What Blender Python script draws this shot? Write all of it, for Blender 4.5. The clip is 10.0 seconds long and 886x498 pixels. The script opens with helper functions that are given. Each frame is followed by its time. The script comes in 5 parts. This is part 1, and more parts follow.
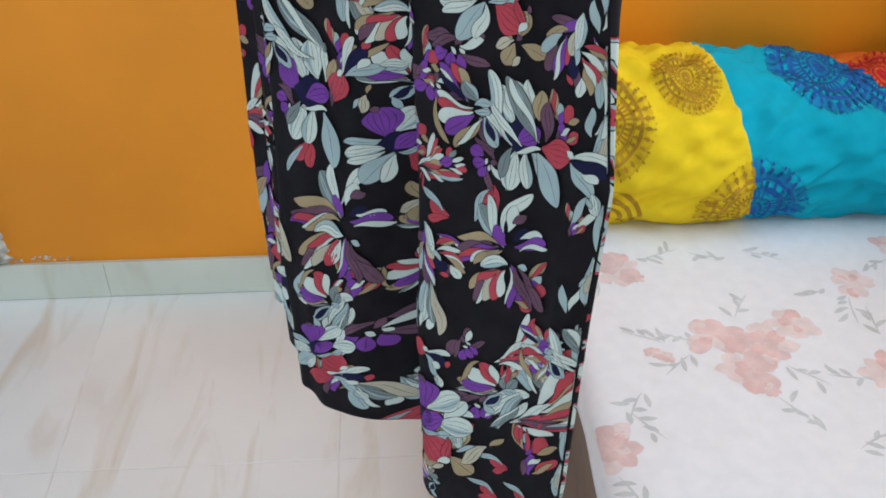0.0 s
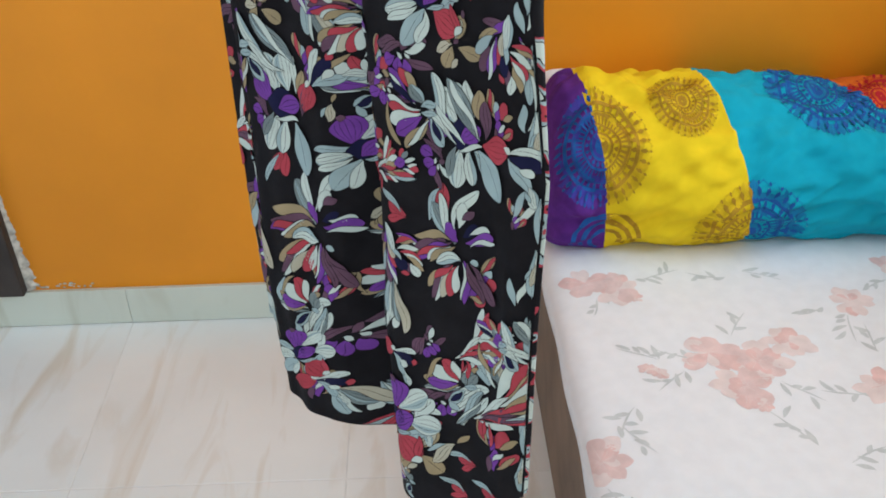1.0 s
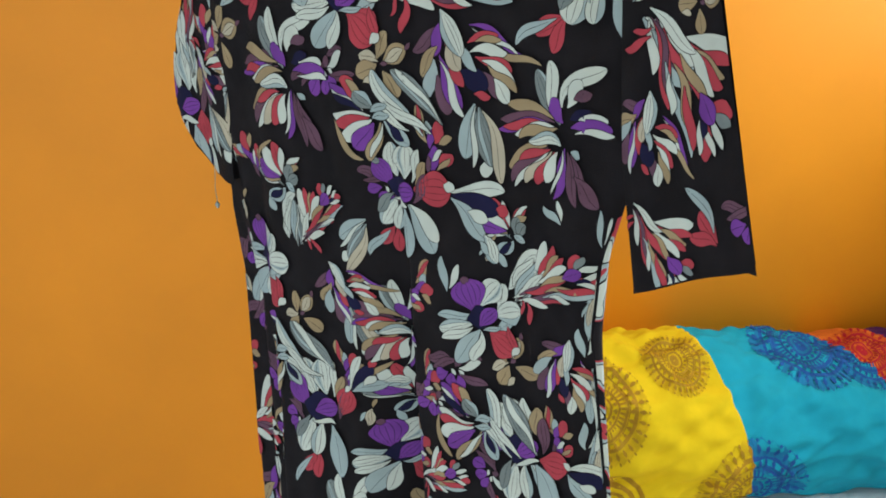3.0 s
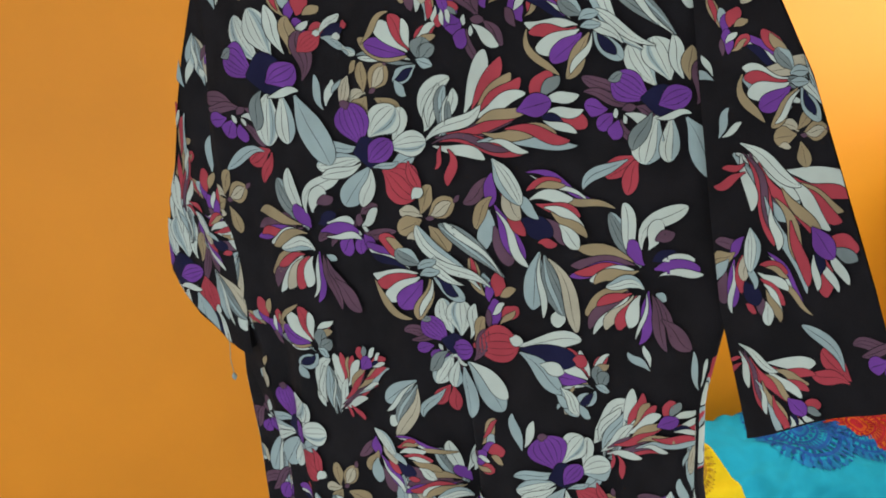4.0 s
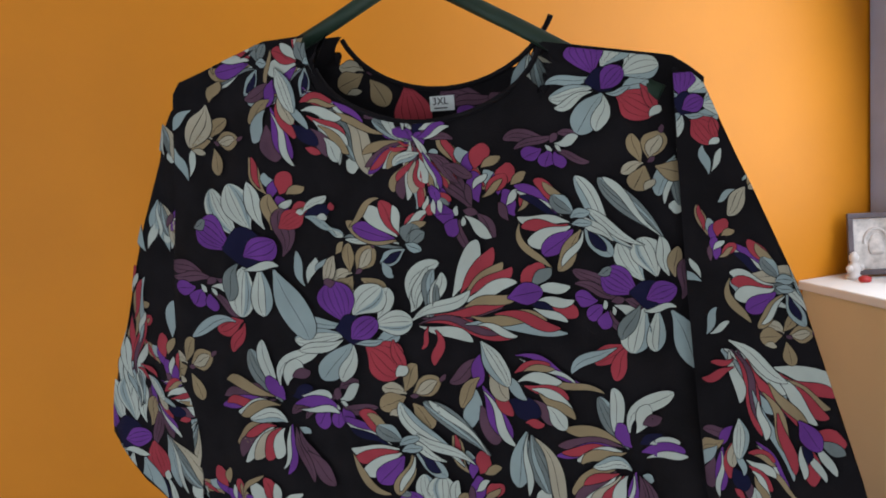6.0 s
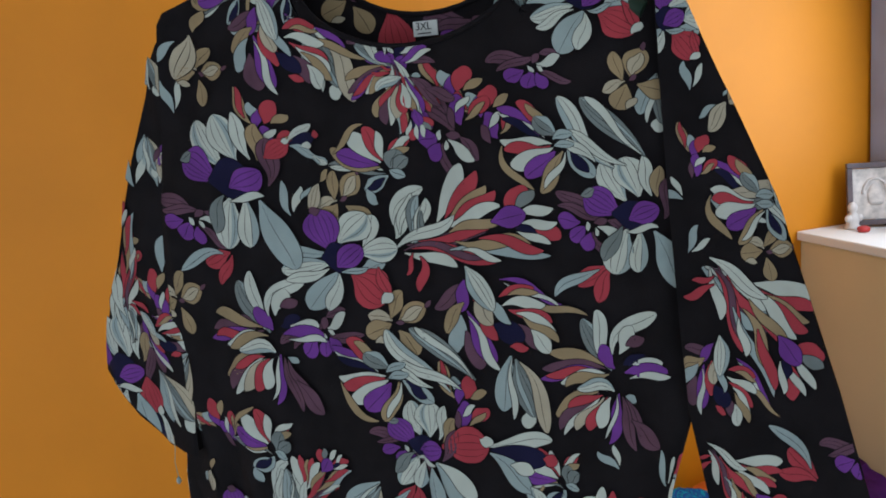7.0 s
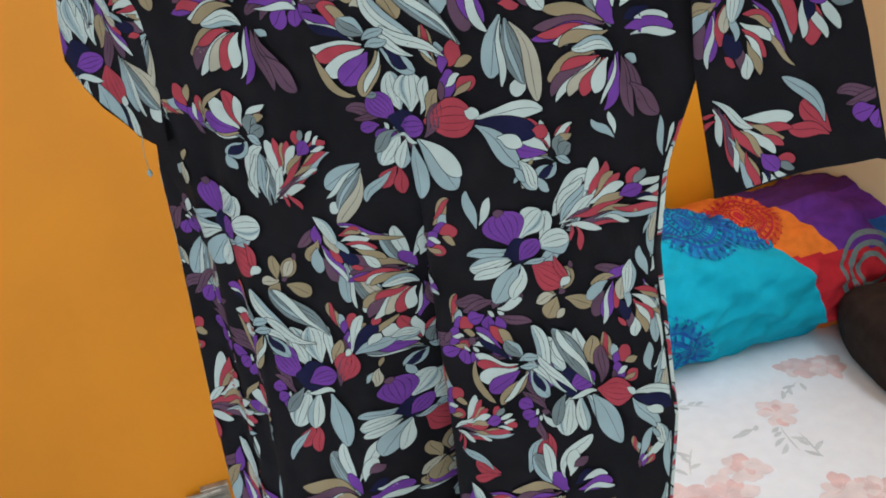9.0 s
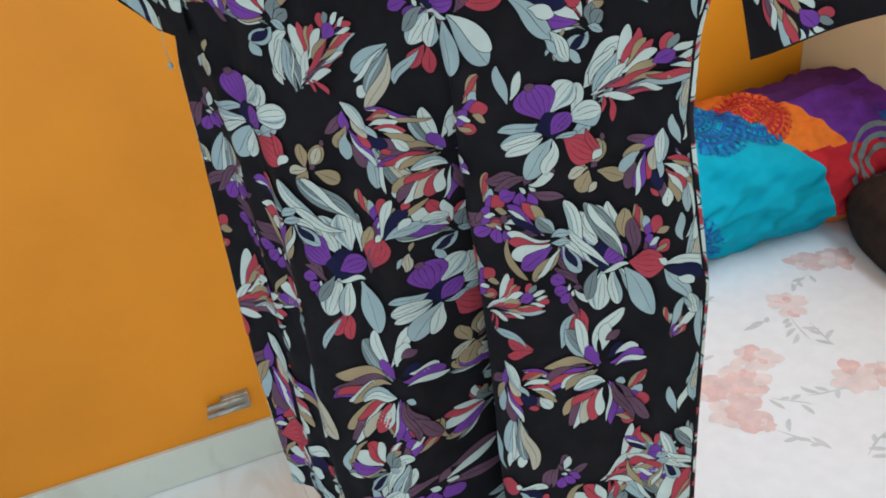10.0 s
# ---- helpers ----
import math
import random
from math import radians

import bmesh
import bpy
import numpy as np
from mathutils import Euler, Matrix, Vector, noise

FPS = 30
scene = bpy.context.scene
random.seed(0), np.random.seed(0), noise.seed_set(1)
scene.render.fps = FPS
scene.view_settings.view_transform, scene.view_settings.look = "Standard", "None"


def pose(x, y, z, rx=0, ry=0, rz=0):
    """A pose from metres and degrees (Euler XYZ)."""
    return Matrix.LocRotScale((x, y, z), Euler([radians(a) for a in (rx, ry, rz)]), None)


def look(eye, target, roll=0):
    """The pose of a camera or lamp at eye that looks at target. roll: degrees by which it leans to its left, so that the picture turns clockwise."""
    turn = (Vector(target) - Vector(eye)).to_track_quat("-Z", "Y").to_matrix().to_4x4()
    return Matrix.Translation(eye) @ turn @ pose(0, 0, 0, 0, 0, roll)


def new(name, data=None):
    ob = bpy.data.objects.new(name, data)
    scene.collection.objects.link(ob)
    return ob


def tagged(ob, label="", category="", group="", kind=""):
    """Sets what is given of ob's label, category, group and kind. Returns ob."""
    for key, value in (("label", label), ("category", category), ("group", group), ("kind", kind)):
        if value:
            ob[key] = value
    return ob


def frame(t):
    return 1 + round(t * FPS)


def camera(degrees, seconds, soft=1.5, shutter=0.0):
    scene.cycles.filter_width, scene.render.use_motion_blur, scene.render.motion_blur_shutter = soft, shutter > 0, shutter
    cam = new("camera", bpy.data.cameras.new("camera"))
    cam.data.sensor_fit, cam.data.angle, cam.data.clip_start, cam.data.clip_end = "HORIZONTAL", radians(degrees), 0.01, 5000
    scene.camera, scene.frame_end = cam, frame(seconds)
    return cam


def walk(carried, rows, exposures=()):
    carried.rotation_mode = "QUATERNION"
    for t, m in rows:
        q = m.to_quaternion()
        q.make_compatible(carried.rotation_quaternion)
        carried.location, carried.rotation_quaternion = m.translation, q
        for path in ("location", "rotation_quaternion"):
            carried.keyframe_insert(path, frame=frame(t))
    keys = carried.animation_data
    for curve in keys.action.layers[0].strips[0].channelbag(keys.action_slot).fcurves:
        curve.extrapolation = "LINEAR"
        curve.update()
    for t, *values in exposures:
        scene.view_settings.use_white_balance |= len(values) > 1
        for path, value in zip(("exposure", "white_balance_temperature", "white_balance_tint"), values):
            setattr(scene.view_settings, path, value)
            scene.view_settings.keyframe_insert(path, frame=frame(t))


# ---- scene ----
cam = camera(51.0, 10.0, soft=1.8)
# seconds, eye, yaw, pitch, roll
ROWS = [
    (0.0, 0.115, 1.144, 1.566, -4.75, -37.01, 1.01),
    (0.5, 0.174, 1.077, 1.543, -2.48, -38.04, -0.10),
    (1.0, 0.194, 1.078, 1.557, -1.52, -34.37, -1.11),
    (1.5, 0.161, 1.133, 1.568, -1.01, -36.53, -2.77),
    (2.0, 0.163, 1.101, 1.573, -2.75, -31.41, -1.55),
    (2.5, 0.167, 1.083, 1.591, -2.28, -24.63, 0.87),
    (3.0, 0.108, 1.109, 1.632, -4.92, -20.45, -0.94),
    (3.2, 0.077, 1.133, 1.637, -6.84, -18.46, -2.05),
    (4.3, -0.015, 1.195, 1.694, -11.54, -14.60, -7.56),
    (4.5, -0.032, 1.198, 1.715, -12.70, -14.99, -8.04),
    (5.0, -0.053, 1.196, 1.742, -14.12, -11.56, -6.58),
    (5.2, -0.062, 1.197, 1.746, -16.09, -9.40, -5.82),
    (6.3, -0.080, 1.201, 1.727, -19.24, -8.74, -4.43),
    (6.5, -0.075, 1.194, 1.719, -18.46, -10.11, -5.58),
    (7.0, -0.068, 1.191, 1.704, -18.43, -10.77, -4.60),
    (7.5, -0.082, 1.198, 1.682, -18.21, -13.32, -4.06),
    (8.0, -0.099, 1.197, 1.662, -18.14, -14.75, -3.82),
    (8.5, -0.083, 1.215, 1.637, -18.25, -18.04, -3.36),
    (9.0, -0.054, 1.229, 1.625, -17.64, -26.14, -5.29),
    (9.5, -0.064, 1.230, 1.612, -17.07, -29.52, -6.79),
    (10.0, -0.090, 1.220, 1.600, -17.17, -31.02, -7.26),
]
EXPOSURES = [(0.0, 0.0, 6050, 11), (1.0, 0.0, 6200, 10), (2.5, 0.05, 6500, 10), (4.5, 0.0, 6650, 12), (5.2, -0.05, 6600, 13), (6.3, -0.70, 6350, 17), (7.0, -0.62, 6250, 14), (8.5, -0.05, 6200, 11), (10.0, 0.05, 6100, 9)]
walk(cam, [(t, pose(x, y, z, 90 + p, 0, w) @ pose(0, 0, 0, 0, 0, r)) for t, x, y, z, w, p, r in ROWS], EXPOSURES)

# ---- light ----
world = bpy.data.worlds.new("sky")
scene.world = world
world.use_nodes = True
wn = world.node_tree
sky = wn.nodes.new("ShaderNodeTexSky")
sky.sky_type, sky.sun_disc = "NISHITA", False
sky.sun_elevation, sky.sun_rotation = radians(40), radians(120)
wn.links.new(sky.outputs[0], wn.nodes["Background"].inputs[0])
wn.nodes["Background"].inputs[1].default_value = 0.1


def area_lamp(name, eye, target, sx, sy, watts, colour):
    lamp = bpy.data.lights.new(name, "AREA")
    lamp.shape, lamp.size, lamp.size_y, lamp.energy, lamp.color = "RECTANGLE", sx, sy, watts, colour
    ob = new(name, lamp)
    ob.matrix_world = look(eye, target)
    return ob


area_lamp("window_daylight", (1.62, 2.2, 1.85), (-1.0, 2.4, 1.3), 1.3, 1.0, 31, (0.80, 0.92, 1.0))
area_lamp("balcony_daylight", (-0.75, -1.22, 1.35), (-0.2, 2.5, 0.9), 1.5, 2.0, 39, (0.80, 0.92, 1.0))

area_lamp("doorway_daylight", (-1.93, 2.0, 1.15), (0.0, 2.1, 0.3), 1.1, 1.9, 9, (0.74, 0.88, 1.0))

# ---- materials ----


def material(name, colour, rough=0.6, vary=0.15, scale=20.0, bump=0.1, fine=200.0, metal=0.0, spec=0.4, dark=None):
    """Base colour with a broad and a fine variation, and a fine relief."""
    m = bpy.data.materials.new(name)
    m.use_nodes = True
    nt = m.node_tree
    b = nt.nodes["Principled BSDF"]
    b.inputs["Roughness"].default_value, b.inputs["Metallic"].default_value = rough, metal
    b.inputs["Specular IOR Level"].default_value = spec
    co = nt.nodes.new("ShaderNodeTexCoord")
    n1, n2 = nt.nodes.new("ShaderNodeTexNoise"), nt.nodes.new("ShaderNodeTexNoise")
    n1.inputs["Scale"].default_value, n1.inputs["Detail"].default_value = scale, 5
    n2.inputs["Scale"].default_value, n2.inputs["Detail"].default_value = fine, 3
    nt.links.new(co.outputs["Object"], n1.inputs["Vector"])
    nt.links.new(co.outputs["Object"], n2.inputs["Vector"])
    ramp = nt.nodes.new("ShaderNodeValToRGB")
    d = dark or [c * (1 - vary) for c in colour]
    ramp.color_ramp.elements[0].position, ramp.color_ramp.elements[1].position = 0.35, 0.65
    ramp.color_ramp.elements[0].color = (*d, 1)
    ramp.color_ramp.elements[1].color = (*[min(1, c * (1 + vary * 0.4)) for c in colour], 1)
    nt.links.new(n1.outputs["Fac"], ramp.inputs[0])
    nt.links.new(ramp.outputs[0], b.inputs["Base Color"])
    bp = nt.nodes.new("ShaderNodeBump")
    bp.inputs["Strength"].default_value, bp.inputs["Distance"].default_value = bump, 0.002
    nt.links.new(n2.outputs["Fac"], bp.inputs["Height"])
    nt.links.new(bp.outputs[0], b.inputs["Normal"])
    return m


def marble(name, base, vein, rough):
    m = material(name, base, rough, 0.05, 3.0, 0.0, 50.0, spec=0.5)
    nt = m.node_tree
    b = nt.nodes["Principled BSDF"]
    ramp = [n for n in nt.nodes if n.type == "VALTORGB"][0]
    co = [n for n in nt.nodes if n.type == "TEX_COORD"][0]
    mp = nt.nodes.new("ShaderNodeMapping")
    mp.inputs["Scale"].default_value = (9, 2.0, 2)
    mp.inputs["Rotation"].default_value = (0, 0, 0.25)
    nz = nt.nodes.new("ShaderNodeTexNoise")
    nz.inputs["Scale"].default_value, nz.inputs["Detail"].default_value, nz.inputs["Distortion"].default_value = 1.1, 6, 1.2
    r2 = nt.nodes.new("ShaderNodeValToRGB")
    r2.color_ramp.elements[0].position, r2.color_ramp.elements[1].position = 0.52, 0.72
    r2.color_ramp.elements[0].color, r2.color_ramp.elements[1].color = (0, 0, 0, 1), (0.75, 0.75, 0.75, 1)
    mix = nt.nodes.new("ShaderNodeMixRGB")
    mix.inputs[2].default_value = (*vein, 1)
    geo = nt.nodes.new("ShaderNodeNewGeometry")
    nt.links.new(geo.outputs["Position"], mp.inputs[0])
    nt.links.new(mp.outputs[0], nz.inputs["Vector"])
    nt.links.new(nz.outputs["Fac"], r2.inputs[0])
    nt.links.new(r2.outputs[0], mix.inputs[0])
    nt.links.new(ramp.outputs[0], mix.inputs[1])
    nt.links.new(mix.outputs[0], b.inputs["Base Color"])
    return m


def cloth(name, colour, vary=0.12, rough=0.9):
    m = material(name, colour, rough, vary, 35.0, 0.25, 900.0, spec=0.15)
    return m


ORANGE = material("orange_wall_paint", (0.76, 0.262, 0.007), 0.5, 0.12, 1.6, 0.12, 60.0, spec=0.35)
CREAM = material("cream_wall_paint", (0.68, 0.55, 0.32), 0.55, 0.06, 3.0, 0.1, 60.0)
WHITE = material("white_ceiling_paint", (0.80, 0.79, 0.76), 0.7, 0.04, 3.0, 0.08, 60.0)
FLOOR = marble("pale_marble_tile", (0.82, 0.82, 0.79), (0.66, 0.58, 0.47), 0.2)
GROUT = material("grout", (0.74, 0.73, 0.69), 0.8)
SKIRT = marble("greenish_marble_skirting", (0.60, 0.62, 0.53), (0.48, 0.47, 0.37), 0.3)
DARKWOOD = material("black_brown_wood", (0.035, 0.026, 0.022), 0.5, 0.4, 12.0, 0.2)
PLASTER = material("chipped_white_plaster", (0.55, 0.52, 0.46), 0.9, 0.4, 60.0, 0.6, 120.0)
BEDWOOD = material("brown_bed_laminate", (0.17, 0.11, 0.075), 0.5, 0.35, 8.0, 0.15)
SHEET = cloth("white_cotton_sheet", (0.84, 0.83, 0.84), 0.03)
ROSE = cloth("rose_print_pink", (0.80, 0.59, 0.56), 0.12)
ROSE_DEEP = cloth("rose_print_deep", (0.80, 0.545, 0.51), 0.12)
ROSE_PALE = cloth("rose_print_pale", (0.83, 0.69, 0.66), 0.10)
ROSE_LEAF = cloth("rose_print_leaf", (0.64, 0.65, 0.64), 0.12)
BROWN = cloth("dark_brown_velvet", (0.035, 0.022, 0.018), 0.3)
HANGER = material("dark_green_plastic", (0.02, 0.045, 0.03), 0.4, 0.2)
STEEL = material("steel_wire", (0.6, 0.6, 0.6), 0.3, 0.1, metal=1.0)
BLUEFRAME = material("blue_grey_window_paint", (0.34, 0.40, 0.58), 0.5, 0.15, 6.0)
CURTAIN = cloth("pale_blue_curtain", (0.42, 0.46, 0.62), 0.1)
ct = CURTAIN.node_tree
thin, blend = ct.nodes.new("ShaderNodeBsdfTranslucent"), ct.nodes.new("ShaderNodeMixShader")
thin.inputs[0].default_value = (0.62, 0.68, 0.88, 1)
blend.inputs[0].default_value = 0.6
ct.links.new(ct.nodes["Principled BSDF"].outputs[0], blend.inputs[1])
ct.links.new(thin.outputs[0], blend.inputs[2])
ct.links.new(blend.outputs[0], ct.nodes["Material Output"].inputs["Surface"])
BRASS = material("aluminium_hardware", (0.45, 0.42, 0.36), 0.45, 0.3, 40.0, metal=0.6)
PORCELAIN = material("white_porcelain", (0.72, 0.66, 0.62), 0.3, 0.12, 30.0)
REDWAX = material("red_enamel", (0.5, 0.04, 0.04), 0.4)
PICTURE = material("greyish_picture_print", (0.72, 0.65, 0.60), 0.4, 0.35, 45.0)
FRAMEWOOD = material("dark_picture_frame", (0.13, 0.10, 0.11), 0.4, 0.3)
PAPER = material("white_label_paper", (0.75, 0.80, 0.80), 0.7, 0.03)
INK = material("dark_ink", (0.05, 0.06, 0.07), 0.7)
BLACK = cloth("black_georgette", (0.0115, 0.0098, 0.0118), 0.3)
C = {
    "white": cloth("print_white", (0.54, 0.60, 0.55), 0.08),
    "ice": cloth("print_ice_blue", (0.33, 0.42, 0.43), 0.10),
    "grey": cloth("print_grey", (0.19, 0.23, 0.23), 0.14),
    "purple": cloth("print_purple", (0.17, 0.05, 0.30), 0.15),
    "mauve": cloth("print_mauve", (0.13, 0.065, 0.10), 0.2),
    "red": cloth("print_red", (0.42, 0.055, 0.075), 0.12),
    "tan": cloth("print_tan", (0.34, 0.26, 0.15), 0.12),
    "cream": cloth("print_cream", (0.46, 0.42, 0.32), 0.1),
    "navy": cloth("print_navy", (0.012, 0.012, 0.045), 0.2),
    "line": BLACK,
}
# the print where it turns round the side seam, too narrow to show whole flowers
SEAM = cloth("seam_print", (0.54, 0.60, 0.55), 0.1)
st = SEAM.node_tree
spots, bands = st.nodes.new("ShaderNodeTexNoise"), st.nodes.new("ShaderNodeValToRGB")
spots.inputs["Scale"].default_value, spots.inputs["Detail"].default_value = 34.0, 1.0
bands.color_ramp.interpolation = "CONSTANT"
bands.color_ramp.elements[0].color = (0.0115, 0.0098, 0.0118, 1)
bands.color_ramp.elements[1].position, bands.color_ramp.elements[1].color = 0.56, (0.54, 0.60, 0.55, 1)
for at, tint in ((0.46, (0.42, 0.055, 0.075, 1)), (0.50, (0.33, 0.42, 0.43, 1)), (0.54, (0.0115, 0.0098, 0.0118, 1))):
    bands.color_ramp.elements.new(at).color = tint
st.links.new([n for n in st.nodes if n.type == "TEX_COORD"][0].outputs["Object"], spots.inputs["Vector"])
st.links.new(spots.outputs["Fac"], bands.inputs[0])
st.links.new(bands.outputs[0], st.nodes["Principled BSDF"].inputs["Base Color"])
Q = {
    "purple": cloth("quilt_purple", (0.11, 0.025, 0.22), 0.2),
    "yellow": cloth("quilt_yellow", (0.80, 0.56, 0.012), 0.05),
    "cyan": cloth("quilt_cyan", (0.012, 0.35, 0.47), 0.05),
    "orange": cloth("quilt_orange", (0.72, 0.17, 0.02), 0.15),
    "red": cloth("quilt_red", (0.46, 0.02, 0.03), 0.15),
    "blue": cloth("quilt_blue", (0.02, 0.10, 0.34), 0.2),
    "brown": cloth("quilt_brown", (0.44, 0.24, 0.02), 0.2),
    "teal": cloth("quilt_grey_green", (0.16, 0.20, 0.20), 0.2),
    "gold": cloth("quilt_gold", (0.70, 0.455, 0.013), 0.2),
    "lake": cloth("quilt_lake_blue", (0.015, 0.20, 0.40), 0.2),
    "indigo": cloth("quilt_indigo", (0.06, 0.05, 0.32), 0.2),
    "rust": cloth("quilt_rust", (0.62, 0.10, 0.02), 0.2),
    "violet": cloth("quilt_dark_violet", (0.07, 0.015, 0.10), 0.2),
}

# ---- building helpers ----


def mesh_from(name, verts, faces, mats, idx=None, smooth=True):
    me = bpy.data.meshes.new(name)
    me.from_pydata(verts, [], faces)
    for m in mats:
        me.materials.append(m)
    if idx is not None:
        me.polygons.foreach_set("material_index", np.array(idx, dtype=np.int32))
    if smooth:
        me.polygons.foreach_set("use_smooth", np.ones(len(me.polygons), dtype=bool))
    me.update()
    return me


def under(name, me, parent, label=""):
    ob = new(name, me)
    ob.parent = parent
    return tagged(ob, label)


def box_bm(x0, x1, y0, y1, z0, z1, bevel=0.004, seg=2):
    bm = bmesh.new()
    bmesh.ops.create_cube(bm, size=1)
    bmesh.ops.scale(bm, vec=(x1 - x0, y1 - y0, z1 - z0), verts=bm.verts)
    bmesh.ops.translate(bm, vec=((x0 + x1) / 2, (y0 + y1) / 2, (z0 + z1) / 2), verts=bm.verts)
    if bevel:
        bmesh.ops.bevel(bm, geom=bm.edges[:], offset=bevel, segments=seg, affect="EDGES", profile=0.5)
    return bm


def part(name, bm, mat, parent=None, label=""):
    me = bpy.data.meshes.new(name)
    bm.to_mesh(me)
    bm.free()
    me.materials.append(mat)
    ob = new(name, me)
    if parent:
        ob.parent = parent
    return tagged(ob, label)


def slab(name, x0, x1, y0, y1, z0, z1, mat, parent=None, label="", bevel=0.004):
    return part(name, box_bm(x0, x1, y0, y1, z0, z1, bevel), mat, parent, label)


def structure(ob, label, category):
    return tagged(ob, label, category, kind="structure")


def empty(name, label, category, at=(0, 0, 0), group=""):
    ob = new(name)
    ob.location = at
    return tagged(ob, label, category, group)


def tube(points, radius, closed=False, n=8):
    """A round rod along points."""
    bm = bmesh.new()
    rings = []
    pts = [Vector(p) for p in points]
    for i, p in enumerate(pts):
        d = (pts[min(i + 1, len(pts) - 1)] - pts[max(i - 1, 0)]).normalized()
        a = d.cross(Vector((0.3, 1, 0.2))).normalized()
        b = d.cross(a)
        rings.append([bm.verts.new(p + radius * (math.cos(2 * math.pi * k / n) * a + math.sin(2 * math.pi * k / n) * b)) for k in range(n)])
    for r, s in zip(rings, rings[1:]):
        for k in range(n):
            bm.faces.new((r[k], r[(k + 1) % n], s[(k + 1) % n], s[k])).smooth = True
    bm.faces.new(rings[0][::-1])
    bm.faces.new(rings[-1])
    return bm


def lathe(profile, n=20, at=(0, 0, 0)):
    bm = bmesh.new()
    rings = [[bm.verts.new((at[0] + r * math.cos(2 * math.pi * k / n), at[1] + r * math.sin(2 * math.pi * k / n), at[2] + z)) for k in range(n)] for r, z in profile]
    for r, s in zip(rings, rings[1:]):
        for k in range(n):
            bm.faces.new((r[k], r[(k + 1) % n], s[(k + 1) % n], s[k])).smooth = True
    bm.faces.new(rings[0][::-1])
    bm.faces.new(rings[-1])
    return bm


def lerp_table(table, x):
    """Piecewise linear value at x of rows (x, value), x rising."""
    return float(np.interp(x, [r[0] for r in table], [r[1] for r in table]))


def clamp(x, lo=0.0, hi=1.0):
    return max(lo, min(hi, x))


